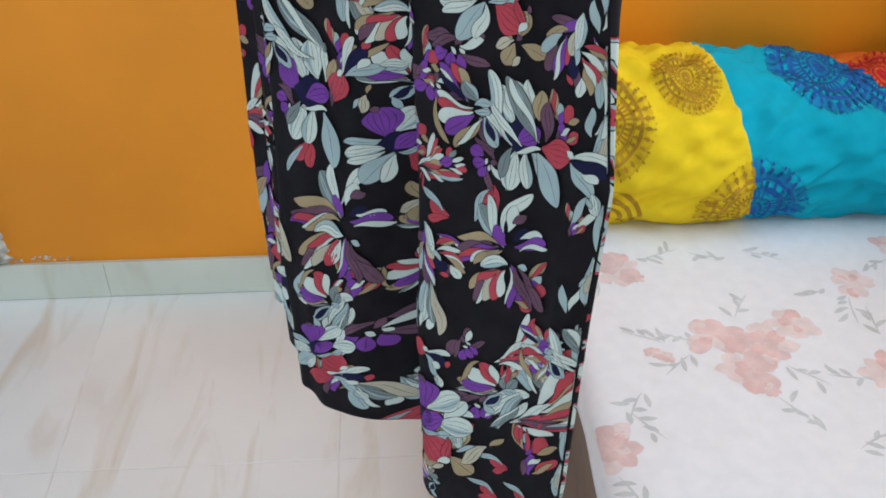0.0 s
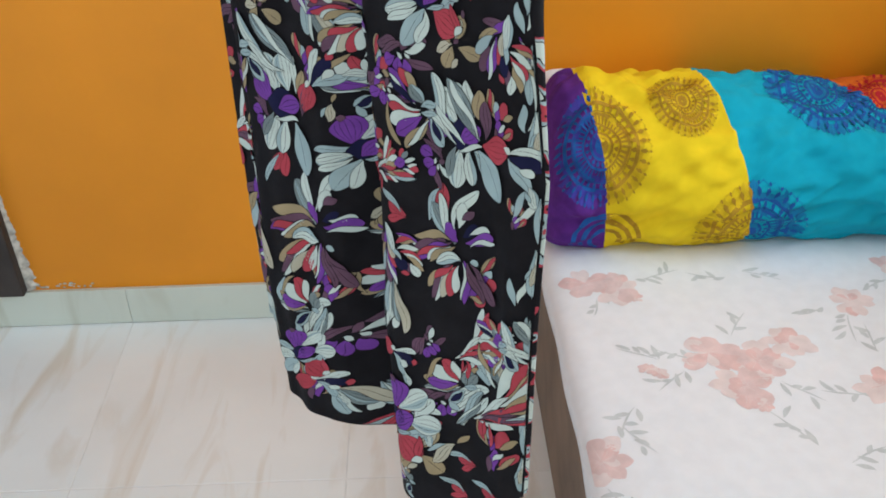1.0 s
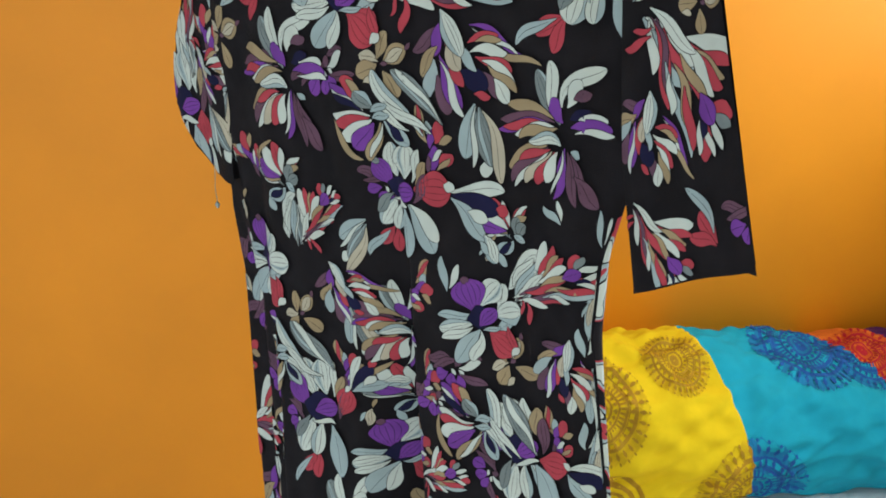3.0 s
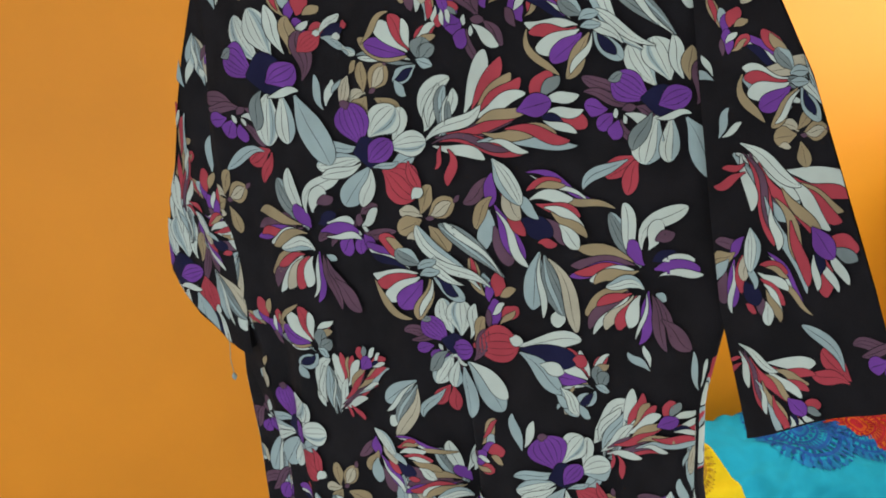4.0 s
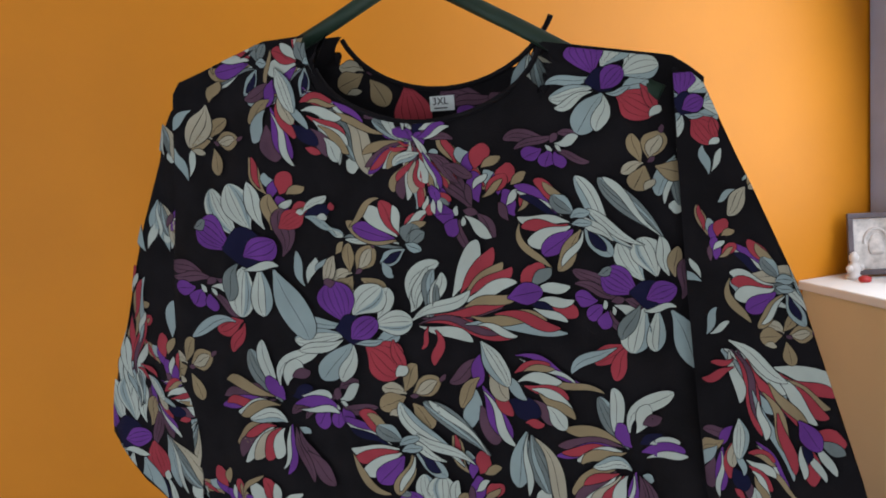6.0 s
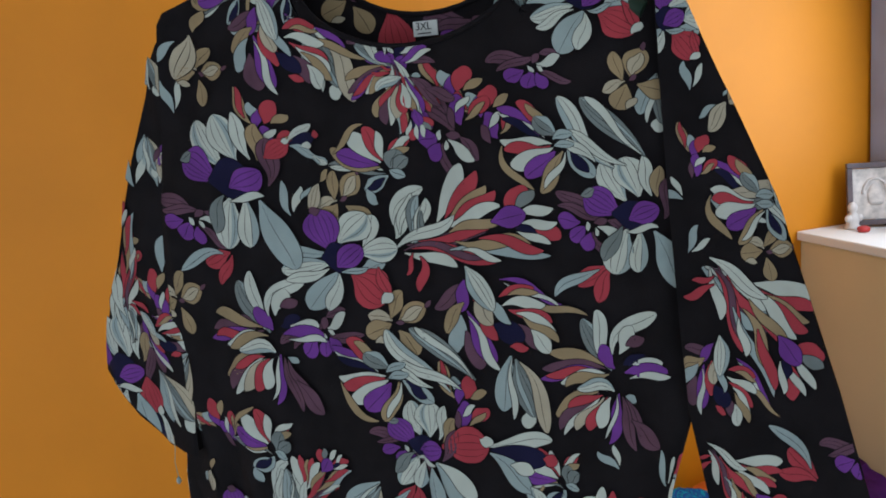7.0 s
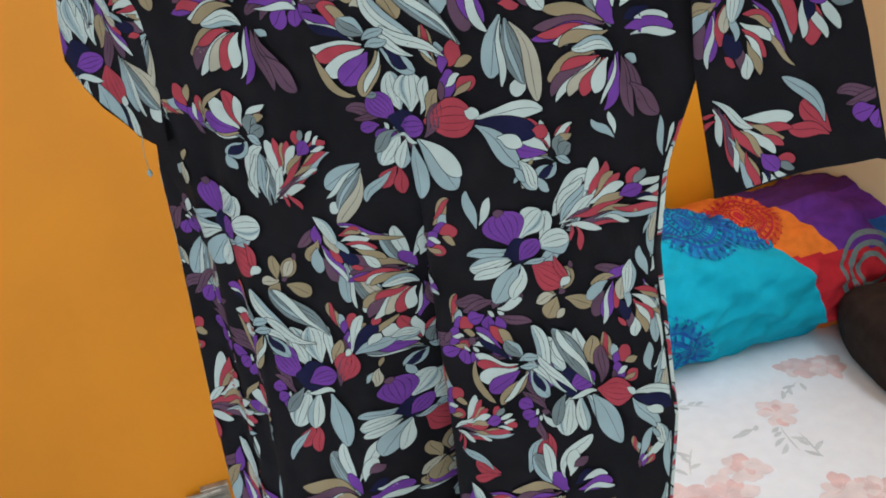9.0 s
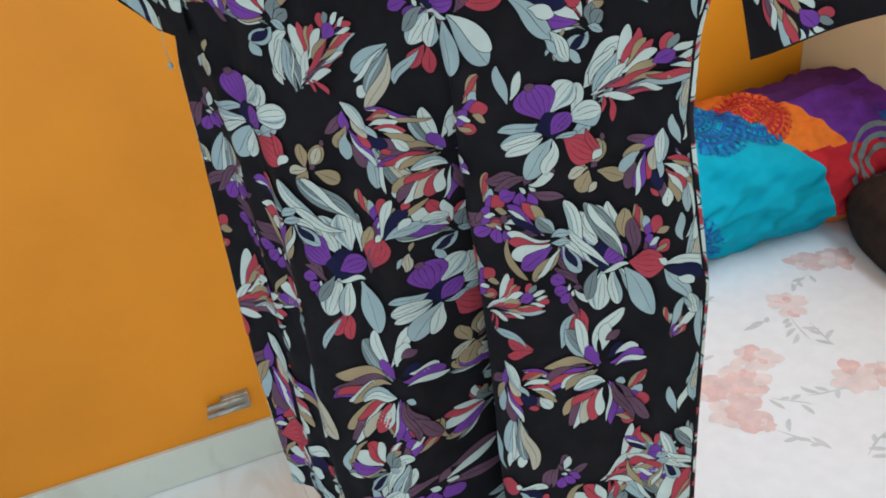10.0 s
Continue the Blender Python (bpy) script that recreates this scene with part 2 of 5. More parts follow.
class Prints:
    """Flat printed shapes that follow a surface: place(a, b, off) gives the point, off above the cloth."""

    def __init__(self, place, mats):
        self.place, self.mats, self.names = place, list(mats.values()), list(mats)
        self.verts, self.faces, self.idx, self.layer = [], [], [], 0
        self.lift, self.sway, self.flat, self.rng = 0.0, 0.0, False, random.Random(17)
        self.frame_at(0, 0, 0, 1)

    def frame_at(self, a, b, turn, size):
        self.a, self.b, self.size = a, b, size
        self.c, self.s, self.turn = math.cos(radians(turn)), math.sin(radians(turn)), turn

    def spot(self, x, y):
        across, down = self.c * x - self.s * y, self.s * x + self.c * y
        return self.a + self.kx * across, self.b - self.ky * down + self.slant * self.kx * across

    def point(self, x, y, off):
        if self.flat:
            return self.place(*self.spot(x, y), off)
        x, y = x * self.size, y * self.size
        return self.place(self.a + self.c * x - self.s * y, self.b + self.s * x + self.c * y, off)

    def strip(self, rows, colour, off):
        n, k = len(self.verts), len(rows[0])
        for row in rows:
            for x, y in row:
                self.verts.append(self.point(x, y, off))
        for i in range(len(rows) - 1):
            for j in range(k - 1):
                q = n + i * k + j
                self.faces.append((q, q + 1, q + k + 1, q + k))
                self.idx.append(self.names.index(colour))

    def petal(self, x, y, ang, length, width, colour, bend=0.0, fat=0.6, veins=0, rim=0.0008, n=11):
        """A petal from (x, y): ang degrees, bend degrees over its length, widest at fat of it."""
        self.layer += 1
        off = 0.0005 + self.lift + 0.00008 * (self.layer % 34)
        g = self.rng
        la, ra = g.uniform(0.78, 1.16), g.uniform(0.78, 1.16)
        sway, ph, rip = self.sway + g.uniform(-5, 5), g.uniform(0, 6.3), g.uniform(0.02, 0.07)
        if veins < 3 and rim > 0:
            length, bend, fat = length * 1.04, bend + 0.5 * self.sway + g.uniform(-7, 7), min(0.78, fat + 0.07)
        spine, px, py = [], x, y
        for i in range(n):
            t = i / (n - 1)
            d = radians(ang + bend * t + sway * math.sin(math.pi * (1.6 * t + 0.1)))
            spine.append((px, py, d, t))
            px, py = px + length / (n - 1) * math.cos(d), py + length / (n - 1) * math.sin(d)
        p = math.log(0.5) / math.log(fat)

        def rows(grow):
            out = []
            for qx, qy, d, t in spine:
                h = 0.5 * width * (math.sin(math.pi * clamp(t ** p, 0.02, 0.985))) ** 0.75
                hl = h * la * (1 + rip * math.sin(9 * t + ph)) + grow
                hr = h * ra * (1 + rip * math.sin(8 * t + 2 * ph)) + grow
                tx, ty = -math.sin(d), math.cos(d)
                e = grow * (2 * t - 1)
                qx, qy = qx + e * math.cos(d), qy + e * math.sin(d)
                out.append([(qx + f * tx, qy + f * ty) for f in (hl, 0.67 * hl, 0.33 * hl, 0, -0.33 * hr, -0.67 * hr, -hr)])
            return out
        self.strip(rows(rim), "line", off)
        self.strip(rows(0), colour, off + 0.00006)
        if veins > 1 and colour == "white":
            side = g.choice((-1, 1))
            sh = []
            for qx, qy, d, t in spine[1:-1]:
                h = 0.5 * width * side * 0.78 * math.sin(math.pi * clamp(t ** p, 0.02, 0.985)) ** 0.75
                m = h * (0.35 + 0.4 * t)
                sh.append([(qx - h * math.sin(d), qy + h * math.cos(d)), (qx - m * math.sin(d), qy + m * math.cos(d))])
            self.strip(sh, "ice" if "ice" in self.names else colour, off + 0.00010)
        for k in range(veins):
            f = (k + 1) / (veins + 1) * 2 - 1
            vr = []
            for qx, qy, d, t in spine[1:-2]:
                h = 0.5 * width * f * (math.sin(math.pi * clamp(t ** p, 0.02, 0.985))) ** 0.75
                tx, ty = -math.sin(d), math.cos(d)
                g = 0.00045 * (1.2 - t)
                vr.append([(qx + (h + g) * tx, qy + (h + g) * ty), (qx + (h - g) * tx, qy + (h - g) * ty)])
            self.strip(vr, "line", off + 0.00014)

    def lie(self, a, b, turn, kx, ky, slant):
        """Lays a motif at (a, b): turn clockwise, metres to a unit across and upwards, slant of its rows."""
        self.a, self.b, self.kx, self.ky, self.slant = a, b, kx, ky, slant
        self.c, self.s, self.size = math.cos(radians(turn)), math.sin(radians(turn)), 0.5 * (kx + ky)
        self.flat, self.marks = True, []

    def leaf(self, x0, y0, x1, y1, width, colour, bend=0.0, fat=0.6, veins=0):
        """A petal from its base to its tip, turning bend degrees clockwise on the way, widest at fat of it.

        One strip carries the dark outline, the body, its shaded half and the veins side by side."""
        self.layer += 1
        off = 0.0007 + self.lift + 0.00005 * self.layer
        g = self.rng
        chord, ang, half = math.hypot(x1 - x0, y1 - y0), math.atan2(y1 - y0, x1 - x0), radians(bend) / 2
        length = chord * (half / math.sin(half) if abs(half) > 1e-3 else 1.0)
        width *= 1.14 if width < 24 else 1.02
        sway = radians(g.choice((-1, 1)) * g.uniform(8, 20)) if width < 30 else radians(g.uniform(-7, 7))
        la, ra, ph, blunt = g.uniform(0.82, 1.18), g.uniform(0.82, 1.18), g.uniform(0, 6.3), 0.68 if width > 25 else 0.85
        self.marks += [(x0 + f * (x1 - x0), y0 + f * (y1 - y0)) for f in (0.1, 0.4, 0.7, 1.0)]
        n = 11 + int(length * self.size / 0.006)
        ts = [0.5 * (1 - math.cos(math.pi * i / (n - 1))) for i in range(n)]
        cols = 2 * max(2, int(width * self.size / 0.007)) + 1
        cuts = {round(-1 + 2 * k / (cols - 1), 3) for k in range(cols)}
        lines = [(k + 1) / (veins + 1) * 2 - 1 for k in range(veins)]
        thin = 0.9 / max(width, 6)
        for f in lines:
            cuts |= {f - thin, f + thin}
        cuts = sorted(cuts)
        tone = {"white": "ice", "ice": "grey", "grey": "ice"}.get(colour, colour) if veins > 1 else colour
        side = 1 if ph > 3.1 else -1
        paint = ["line"]
        for p, q in zip(cuts, cuts[1:]):
            m = 0.5 * (p + q)
            paint.append("line" if any(abs(m - f) < thin for f in lines) else (tone if 0.3 < m * side < 0.8 else colour))
        paint.append("line")
        rows, px, py, rim = [], x0, y0, 1.3
        for i, t in enumerate(ts):
            d = ang - half + 2 * half * t + sway * math.cos(2 * math.pi * t)
            if t < fat:
                h = 0.5 * width * (0.08 + 0.92 * math.sin(0.5 * math.pi * t / fat) ** 1.3)
            else:
                h = 0.5 * width * max(0.0, 1 - ((t - fat) / (1 - fat)) ** 2.3) ** blunt
            hl, hr = h * la * (1 + 0.07 * math.sin(6 * t + ph)), h * ra * (1 + 0.07 * math.sin(5 * t + 2 * ph))
            tx, ty, e = -math.sin(d), math.cos(d), rim * (2 * t - 1)
            qx, qy = px + e * math.cos(d), py + e * math.sin(d)
            across = [-hr - rim] + [f * (hl if f > 0 else hr) for f in cuts] + [hl + rim]
            rows.append([(qx + f * tx, qy + f * ty) for f in across])
            if i < n - 1:
                px, py = px + (ts[i + 1] - t) * length * math.cos(d), py + (ts[i + 1] - t) * length * math.sin(d)
        start, k = len(self.verts), len(rows[0])
        for row in rows:
            for x, y in row:
                self.verts.append(self.point(x, y, off))
        for i in range(n - 1):
            for j in range(k - 1):
                q = start + i * k + j
                self.faces.append((q, q + 1, q + k + 1, q + k))
                self.idx.append(self.names.index(paint[j] if 0 < i < n - 2 else "line"))

    def mesh(self, name):
        return mesh_from(name, self.verts, self.faces, self.mats, self.idx, smooth=True)


# ---- the room ----
X0, X1, Y0, Y1, H = -1.95, 1.50, -1.35, 3.07, 2.85
structure(slab("wall_north", X0 - 0.15, 2.1, Y1, Y1 + 0.15, -0.05, H, ORANGE, bevel=0), "smooth orange painted bedroom wall behind the bed", "wall")
west = slab("wall_west", X0 - 0.15, X0, Y0 - 0.15, 1.4, -0.05, H, WHITE, bevel=0)
structure(west, "white painted side wall with a doorway", "wall")
slab("wall_panel", X0 - 0.15, X0, 2.6, Y1, -0.05, H, WHITE, west, bevel=0)
slab("lintel", X0 - 0.15, X0, 1.4, 2.6, 2.12, H, WHITE, west, bevel=0)
# the near wall with the open balcony doorway through it
south = slab("wall_south", X0, -1.55, Y0 - 0.15, Y0, -0.05, H, CREAM, bevel=0)
structure(south, "cream painted wall with a balcony opening", "wall")
slab("wall_panel", 0.05, 2.1, Y0 - 0.15, Y0, -0.05, H, CREAM, south, bevel=0)
slab("lintel", -1.55, 0.05, Y0 - 0.15, Y0, 2.4, H, CREAM, south, bevel=0)
slab("threshold", -1.55, 0.05, Y0 - 0.15, Y0, -0.05, 0.30, CREAM, south, bevel=0)
east = slab("wall_east", X1, 2.1, Y0, Y1, -0.05, 1.22, CREAM, bevel=0.006)
structure(east, "cream painted wall below the window ledge", "wall")
slab("wall_panel", 1.70, 2.1, Y0, 1.05, 1.245, H, CREAM, east, bevel=0)
slab("lintel", 1.70, 2.1, 1.05, Y1, 2.35, H, CREAM, east, bevel=0)
structure(slab("window_ledge", X1 - 0.012, 1.95, Y0, Y1 - 0.002, 1.222, 1.245, WHITE, bevel=0.004), "white stone ledge below the window", "ledge")
structure(slab("ceiling", X0 - 0.15, 2.1, Y0 - 0.15, Y1 + 0.15, H, H + 0.12, WHITE, bevel=0), "white painted ceiling", "ceiling")

# floor: bed of grout with separate tiles, 0.6 m
floor = structure(slab("floor", X0 - 0.15, 2.1, Y0 - 0.15, Y1, -0.12, -0.003, GROUT, bevel=0), "glossy pale marble tile floor with faint brown veins", "floor")

# window: blue-grey frame, pale curtain
window = empty("window_1", "blue-grey painted window with a thin pale curtain", "window", (1.738, 2.0, 1.25))
structure(window, "blue-grey painted window with a thin pale curtain", "window")
for y0, y1, z0, z1 in ((2.86, 3.06, 0, 1.1), (1.05, 1.15, 0, 1.1), (1.15, 2.86, 0, 0.06), (1.15, 2.86, 1.04, 1.1)):
    slab("window_frame", -0.03, 0.05, y0 - 2.0, y1 - 2.0, z0, z1, BLUEFRAME, window)
verts, faces = [], []
for i in range(90):
    y = 1.12 + 1.75 * i / 89
    for z in (1.27, 1.8, 2.34):
        verts.append((0.09 + 0.02 * math.sin(i * 0.9) + 0.006 * math.sin(i * 2.3), y - 2.0, z - 1.25))
for i in range(89):
    for k in range(2):
        faces.append((i * 3 + k, i * 3 + k + 1, i * 3 + k + 4, i * 3 + k + 3))
cur = under("curtain", mesh_from("curtain", verts, faces, [CURTAIN]), window, "pale blue curtain")
cur.modifiers.new("thick", "SOLIDIFY").thickness = 0.002

# ---- dark wooden frame at the left end of the orange wall ----
dw = empty("wooden_door_frame", "dark brown wooden door frame with chipped plaster beside it", "door frame", (-0.93, Y1, 0.112))
slab("jamb", -0.10, 0.088, -0.035, 0.0, 0.0, 2.0, DARKWOOD, dw)
slab("door_panel", -0.75, -0.103, -0.012, 0.0, 0.0, 2.0, DARKWOOD, dw)
slab("head_rail", -0.75, 0.088, -0.035, 0.0, 2.003, 2.1, DARKWOOD, dw)
bm = bmesh.new()
rng = random.Random(4)
rows = []
for k in range(46):
    z = 0.32 * k / 45
    wide = 0.004 + 0.020 * (1 - z / 0.32) ** 1.5 * (0.6 + 0.8 * rng.random()) + 0.004 * rng.random()
    rows.append([bm.verts.new((x, y, z)) for x, y in ((0.0885, -0.010), (0.0885 + 0.5 * wide, -0.004 - 0.003 * rng.random()), (0.0885 + wide, -0.0004))])
for a, b in zip(rows, rows[1:]):
    for k in range(2):
        bm.faces.new((a[k], a[k + 1], b[k + 1], b[k]))
for k in range(16):
    x, r = 0.10 + 0.16 * rng.random() ** 2, 0.0015 + 0.003 * rng.random()
    z = r + 0.012 * rng.random() ** 2
    v = [bm.verts.new((x + 1.6 * r * rng.uniform(0.6, 1.2) * math.cos(t), -0.0012, z + r * rng.uniform(0.6, 1.2) * math.sin(t))) for t in [q * math.pi / 3 for q in range(6)]]
    bm.faces.new(v)
part("chipped_plaster", bm, PLASTER, dw, "bare chipped plaster along the frame")

# ---- bed ----
bed = empty("bed", "low brown laminate bed with a white rose-print sheet", "bed", (1.0, 2.0, 0))
slab("side_board", 0.458 - 1.0, 0.488 - 1.0, -0.98, 1.05, 0.0, 0.352, BEDWOOD, bed, "brown laminate side board")
slab("foot_board", 0.505 - 1.0, 0.485, -0.98, -0.95, 0.0, 0.27, BEDWOOD, bed)
slab("base_board", 0.505 - 1.0, 0.485, -0.945, 1.05, 0.20, 0.268, BEDWOOD, bed)

BEDTOP = 0.433


def sheet_height(x, y):
    e = clamp((x - 0.445) / 0.05)
    d = 0.035 * (1 - math.sqrt(max(0.0, 1 - (1 - e) ** 2)))
    w = 0.005 * (0.3 - abs(noise.noise(Vector((x * 5 + y * 2, y * 3.2 - x * 3, 6))))) + 0.0035 * noise.noise(Vector((x * 6, y * 5, 0))) + 0.0022 * noise.noise(Vector((x * 22 + y * 9, y * 12, 3)))
    return BEDTOP + w - d


verts, faces = [], []
NX, NY = 84, 110
for i in range(NY):
    y = 1.05 + 1.99 * i / (NY - 1)
    skirt = [(0.452 + 0.005 * noise.noise(Vector((y * 7, z * 5, 1))), z) for z in (0.345, 0.365, 0.38, 0.392)]
    for x, z in skirt:
        verts.append((x - 1, y - 2, z))
    for j in range(NX):
        x = 0.446 + 1.044 * (j / (NX - 1)) ** 1.5
        verts.append((x - 1, y - 2, sheet_height(x, y)))
K = NX + 4
for i in range(NY - 1):
    for j in range(K - 1):
        faces.append((i * K + j, i * K + j + 1, (i + 1) * K + j + 1, (i + 1) * K + j))
sheet = under("sheet", mesh_from("sheet", verts, faces, [SHEET]), bed, "white cotton sheet printed with pink roses")
sheet.modifiers.new("thick", "SOLIDIFY").thickness = 0.003
slab("mattress", 0.494 - 1, 0.485, -0.93, 1.03, 0.272, 0.405, SHEET, bed, bevel=0.02)

ROSES = {"deep": ROSE_DEEP, "pink": ROSE, "pale": ROSE_PALE, "leaf": ROSE_LEAF, "line": ROSE_PALE}


def on_sheet(x, y, off):
    x = max(x, 0.453)
    return (x - 1, y - 2, sheet_height(x, y) + 0.0004 + 0.12 * off)


def bloom(x, y, r, colour, seed):
    g = random.Random(seed)
    x, y, r = x - 0.035, y - 0.02, 1.26 * r
    roses = Prints(on_sheet, ROSES)
    roses.rng = g
    roses.layer = seed * 5
    roses.frame_at(x, y, g.uniform(0, 360), 1)
    for k in range(17):
        a = k * 360 / 8.5 + g.uniform(-15, 15)
        far = 1.0 if k < 9 else 0.6
        roses.petal(0, 0, a, far * r * g.uniform(0.8, 1.22), far * r * g.uniform(0.55, 0.8), g.choice((colour, colour, "deep", "pale")), g.uniform(-40, 40), 0.66, rim=0.0, veins=1)
    under("printed_rose", roses.mesh("printed_rose"), sheet)


def sprig(x, y, turn, n, seed):
    g = random.Random(seed)
    roses = Prints(on_sheet, ROSES)
    roses.frame_at(x - 0.035, y - 0.02, turn, 1)
    for k in range(n):
        roses.petal(0.018 * k, g.uniform(-0.006, 0.006), g.choice((-50, 50, -30, 35)) + g.uniform(-15, 15), g.uniform(0.02, 0.04), 0.010, "leaf", g.uniform(-40, 40), 0.5, rim=0.0, n=6)
    roses.petal(0, 0, 0, 0.02 * n, 0.004, "leaf", g.uniform(-30, 30), 0.5, rim=0.0, n=6)
    under("printed_sprig", roses.mesh("printed_sprig"), sheet)


for k, (x, y, r, c) in enumerate(((0.745, 2.375, 0.042, "pink"), (0.825, 2.345, 0.045, "pink"), (0.785, 2.285, 0.042, "pink"), (0.90, 2.395, 0.035, "pale"), (0.80, 2.235, 0.015, "pink"),
        (0.555, 2.60, 0.036, "pink"), (0.618, 2.575, 0.038, "pink"), (0.645, 2.545, 0.012, "pink"), (1.06, 2.51, 0.036, "pale"), (1.20, 2.62, 0.036, "pink"), (1.26, 2.60, 0.036, "pink"),
        (0.625, 2.335, 0.013, "pink"), (0.645, 2.325, 0.013, "pink"), (0.505, 2.13, 0.038, "pink"), (1.02, 2.27, 0.036, "pale"), (1.08, 2.24, 0.036, "pink"), (0.75, 1.95, 0.045, "pink"), (0.68, 1.90, 0.04, "pink"), (1.1, 1.95, 0.04, "pale"))):
    bloom(x, y, r, c, k)
for k, (x, y, a, n) in enumerate(((0.72, 2.36, 160, 4), (0.69, 2.33, 215, 4), (0.85, 2.29, -40, 4), (0.80, 2.42, 60, 4), (0.57, 2.55, -100, 3), (0.66, 2.60, 20, 5), (0.88, 2.62, -20, 4), (0.84, 2.60, 170, 4),
        (1.04, 2.47, 250, 4), (1.0, 2.49, 200, 3), (0.58, 2.24, 230, 4), (0.55, 2.20, -60, 4), (0.86, 2.14, 120, 5), (0.90, 2.10, 30, 4), (0.65, 2.36, 150, 4), (1.17, 2.58, 200, 4), (0.99, 2.25, 170, 4), (1.05, 2.36, 80, 4), (0.53, 2.0, 100, 4))):
    sprig(x, y, a, n, 100 + k)

# ---- patchwork quilt rolled along the wall ----
RISE = [(0.44, 0.17), (0.55, 0.205), (0.84, 0.182), (1.15, 0.148), (1.34, 0.165), (1.55, 0.17)]
EDGES = [[(0, 0.455), (1, 0.455)], [(0, 0.578), (0.5, 0.562), (1, 0.53)], [(0, 0.882), (0.5, 0.85), (1, 0.80)], [(0, 1.30), (0.5, 1.24), (1, 1.13)], [(0, 1.498), (1, 1.498)]]


def quilt_point(x, tau, off=0.0):
    """tau: 0 at the front foot, 1 at the top, 1.9 behind."""
    th = radians(-42 + 132 * tau)
    end = clamp((x - 0.452) / 0.05)
    g = 0.55 + 0.45 * math.sqrt(max(0, 1 - (1 - end) ** 2))
    rz, ry = lerp_table(RISE, x) * g, 0.215 * g
    w = 0.012 * noise.noise(Vector((x * 7, tau * 3.2, 0.5))) + 0.011 * noise.noise(Vector((x * 15 + tau * 5, tau * 8, 2.5)))
    w += 0.008 * noise.noise(Vector((x * 30 - tau * 12, tau * 14, 8.5)))
    w += 0.018 * (0.25 - abs(noise.noise(Vector((x * 9 + tau * 4, tau * 5 - x * 3, 5.5))))) + 0.006 * (0.2 - abs(noise.noise(Vector((x * 20 - tau * 9, tau * 9 + x * 6, 9.5)))))
    k = 1 + w / 0.16 + off / 0.17
    z = BEDTOP + 0.115 * g + 0.004 + rz * 0.98 * math.sin(th) * k if math.sin(th) > 0 else BEDTOP + 0.004 + 0.115 * g * (1 + math.sin(th) / math.sin(radians(42)))
    z += off * (1 if math.sin(th) <= 0 else 0)
    return (x, 2.865 - ry * math.cos(th) * k, z)


def edge_x(k, tau):
    return lerp_table(EDGES[k], clamp(tau))


quilt = empty("patchwork_quilt", "rolled patchwork quilt in purple, yellow, turquoise and orange, against the wall", "quilt")
verts, faces, idx, ROWN, COLN = [], [], [], 96, 44
names = list(Q)
for s in range(4):
    verts, faces, idx, base = [], [], [], 0
    for i in range(ROWN):
        tau = 1.85 * i / (ROWN - 1)
        for j in range(COLN):
            f = j / (COLN - 1)
            verts.append(quilt_point(edge_x(s, tau) * (1 - f) + edge_x(s + 1, tau) * f, tau))
    for i in range(ROWN - 1):
        tau = 1.85 * (i + 0.5) / (ROWN - 1)
        for j in range(COLN - 1):
            q = base + i * COLN + j
            faces.append((q, q + 1, q + COLN + 1, q + COLN))
            f = (j + 0.5) / (COLN - 1)
            c = ("purple", "yellow", "cyan", "red")[s]
            if s == 3:
                c = "red" if tau < 0.62 - 0.1 * f else ("orange" if f < 0.38 else "purple")
                if f > 0.8 and tau < 0.7:
                    c = "blue"
                if tau < 0.12 and f < 0.6:
                    c = "orange"
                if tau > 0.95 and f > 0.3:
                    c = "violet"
            idx.append(names.index(c))
    if s == 0:
        cap = len(verts)
        verts.append((0.452, 2.86, BEDTOP + 0.1))
        for i in range(ROWN - 1):
            faces.append((cap, base + (i + 1) * COLN, base + i * COLN))
            idx.append(names.index("purple"))
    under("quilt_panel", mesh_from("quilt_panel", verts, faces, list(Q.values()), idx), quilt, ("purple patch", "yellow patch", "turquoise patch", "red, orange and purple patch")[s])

ARC = 0.36
qp = None


def ring(cx, cy, r0, r1, left, right, split, teeth=0, gap=0.0, n=72, off=0.0):
    """A printed ring; its colour changes where it crosses the seam split."""
    qp.frame_at(0, 0, 0, 1)
    for k in range(n):
        if gap and (k % 4) / 4 < gap:
            continue
        a0, a1 = 2 * math.pi * k / n, 2 * math.pi * (k + 1) / n
        R0 = R1 = r1
        if teeth:
            R0 = r1 * (1 + 0.10 * abs(((k * teeth / n) % 1) * 2 - 1))
            R1 = r1 * (1 + 0.10 * abs((((k + 1) * teeth / n) % 1) * 2 - 1))
        pts = [[(cx + r * math.cos(a), cy + r * math.sin(a)) for r in rr] for a, rr in ((a0, (r0, R0)), (a1, (r0, R1)))]
        mx, my = pts[0][1]
        if my < 0.004 or my > ARC * 1.5 or mx < 0.47 or mx > 1.495:
            continue
        side = left if split is None or mx < edge_x(split, my / ARC) else right
        if side:
            qp.strip(pts, side, off)


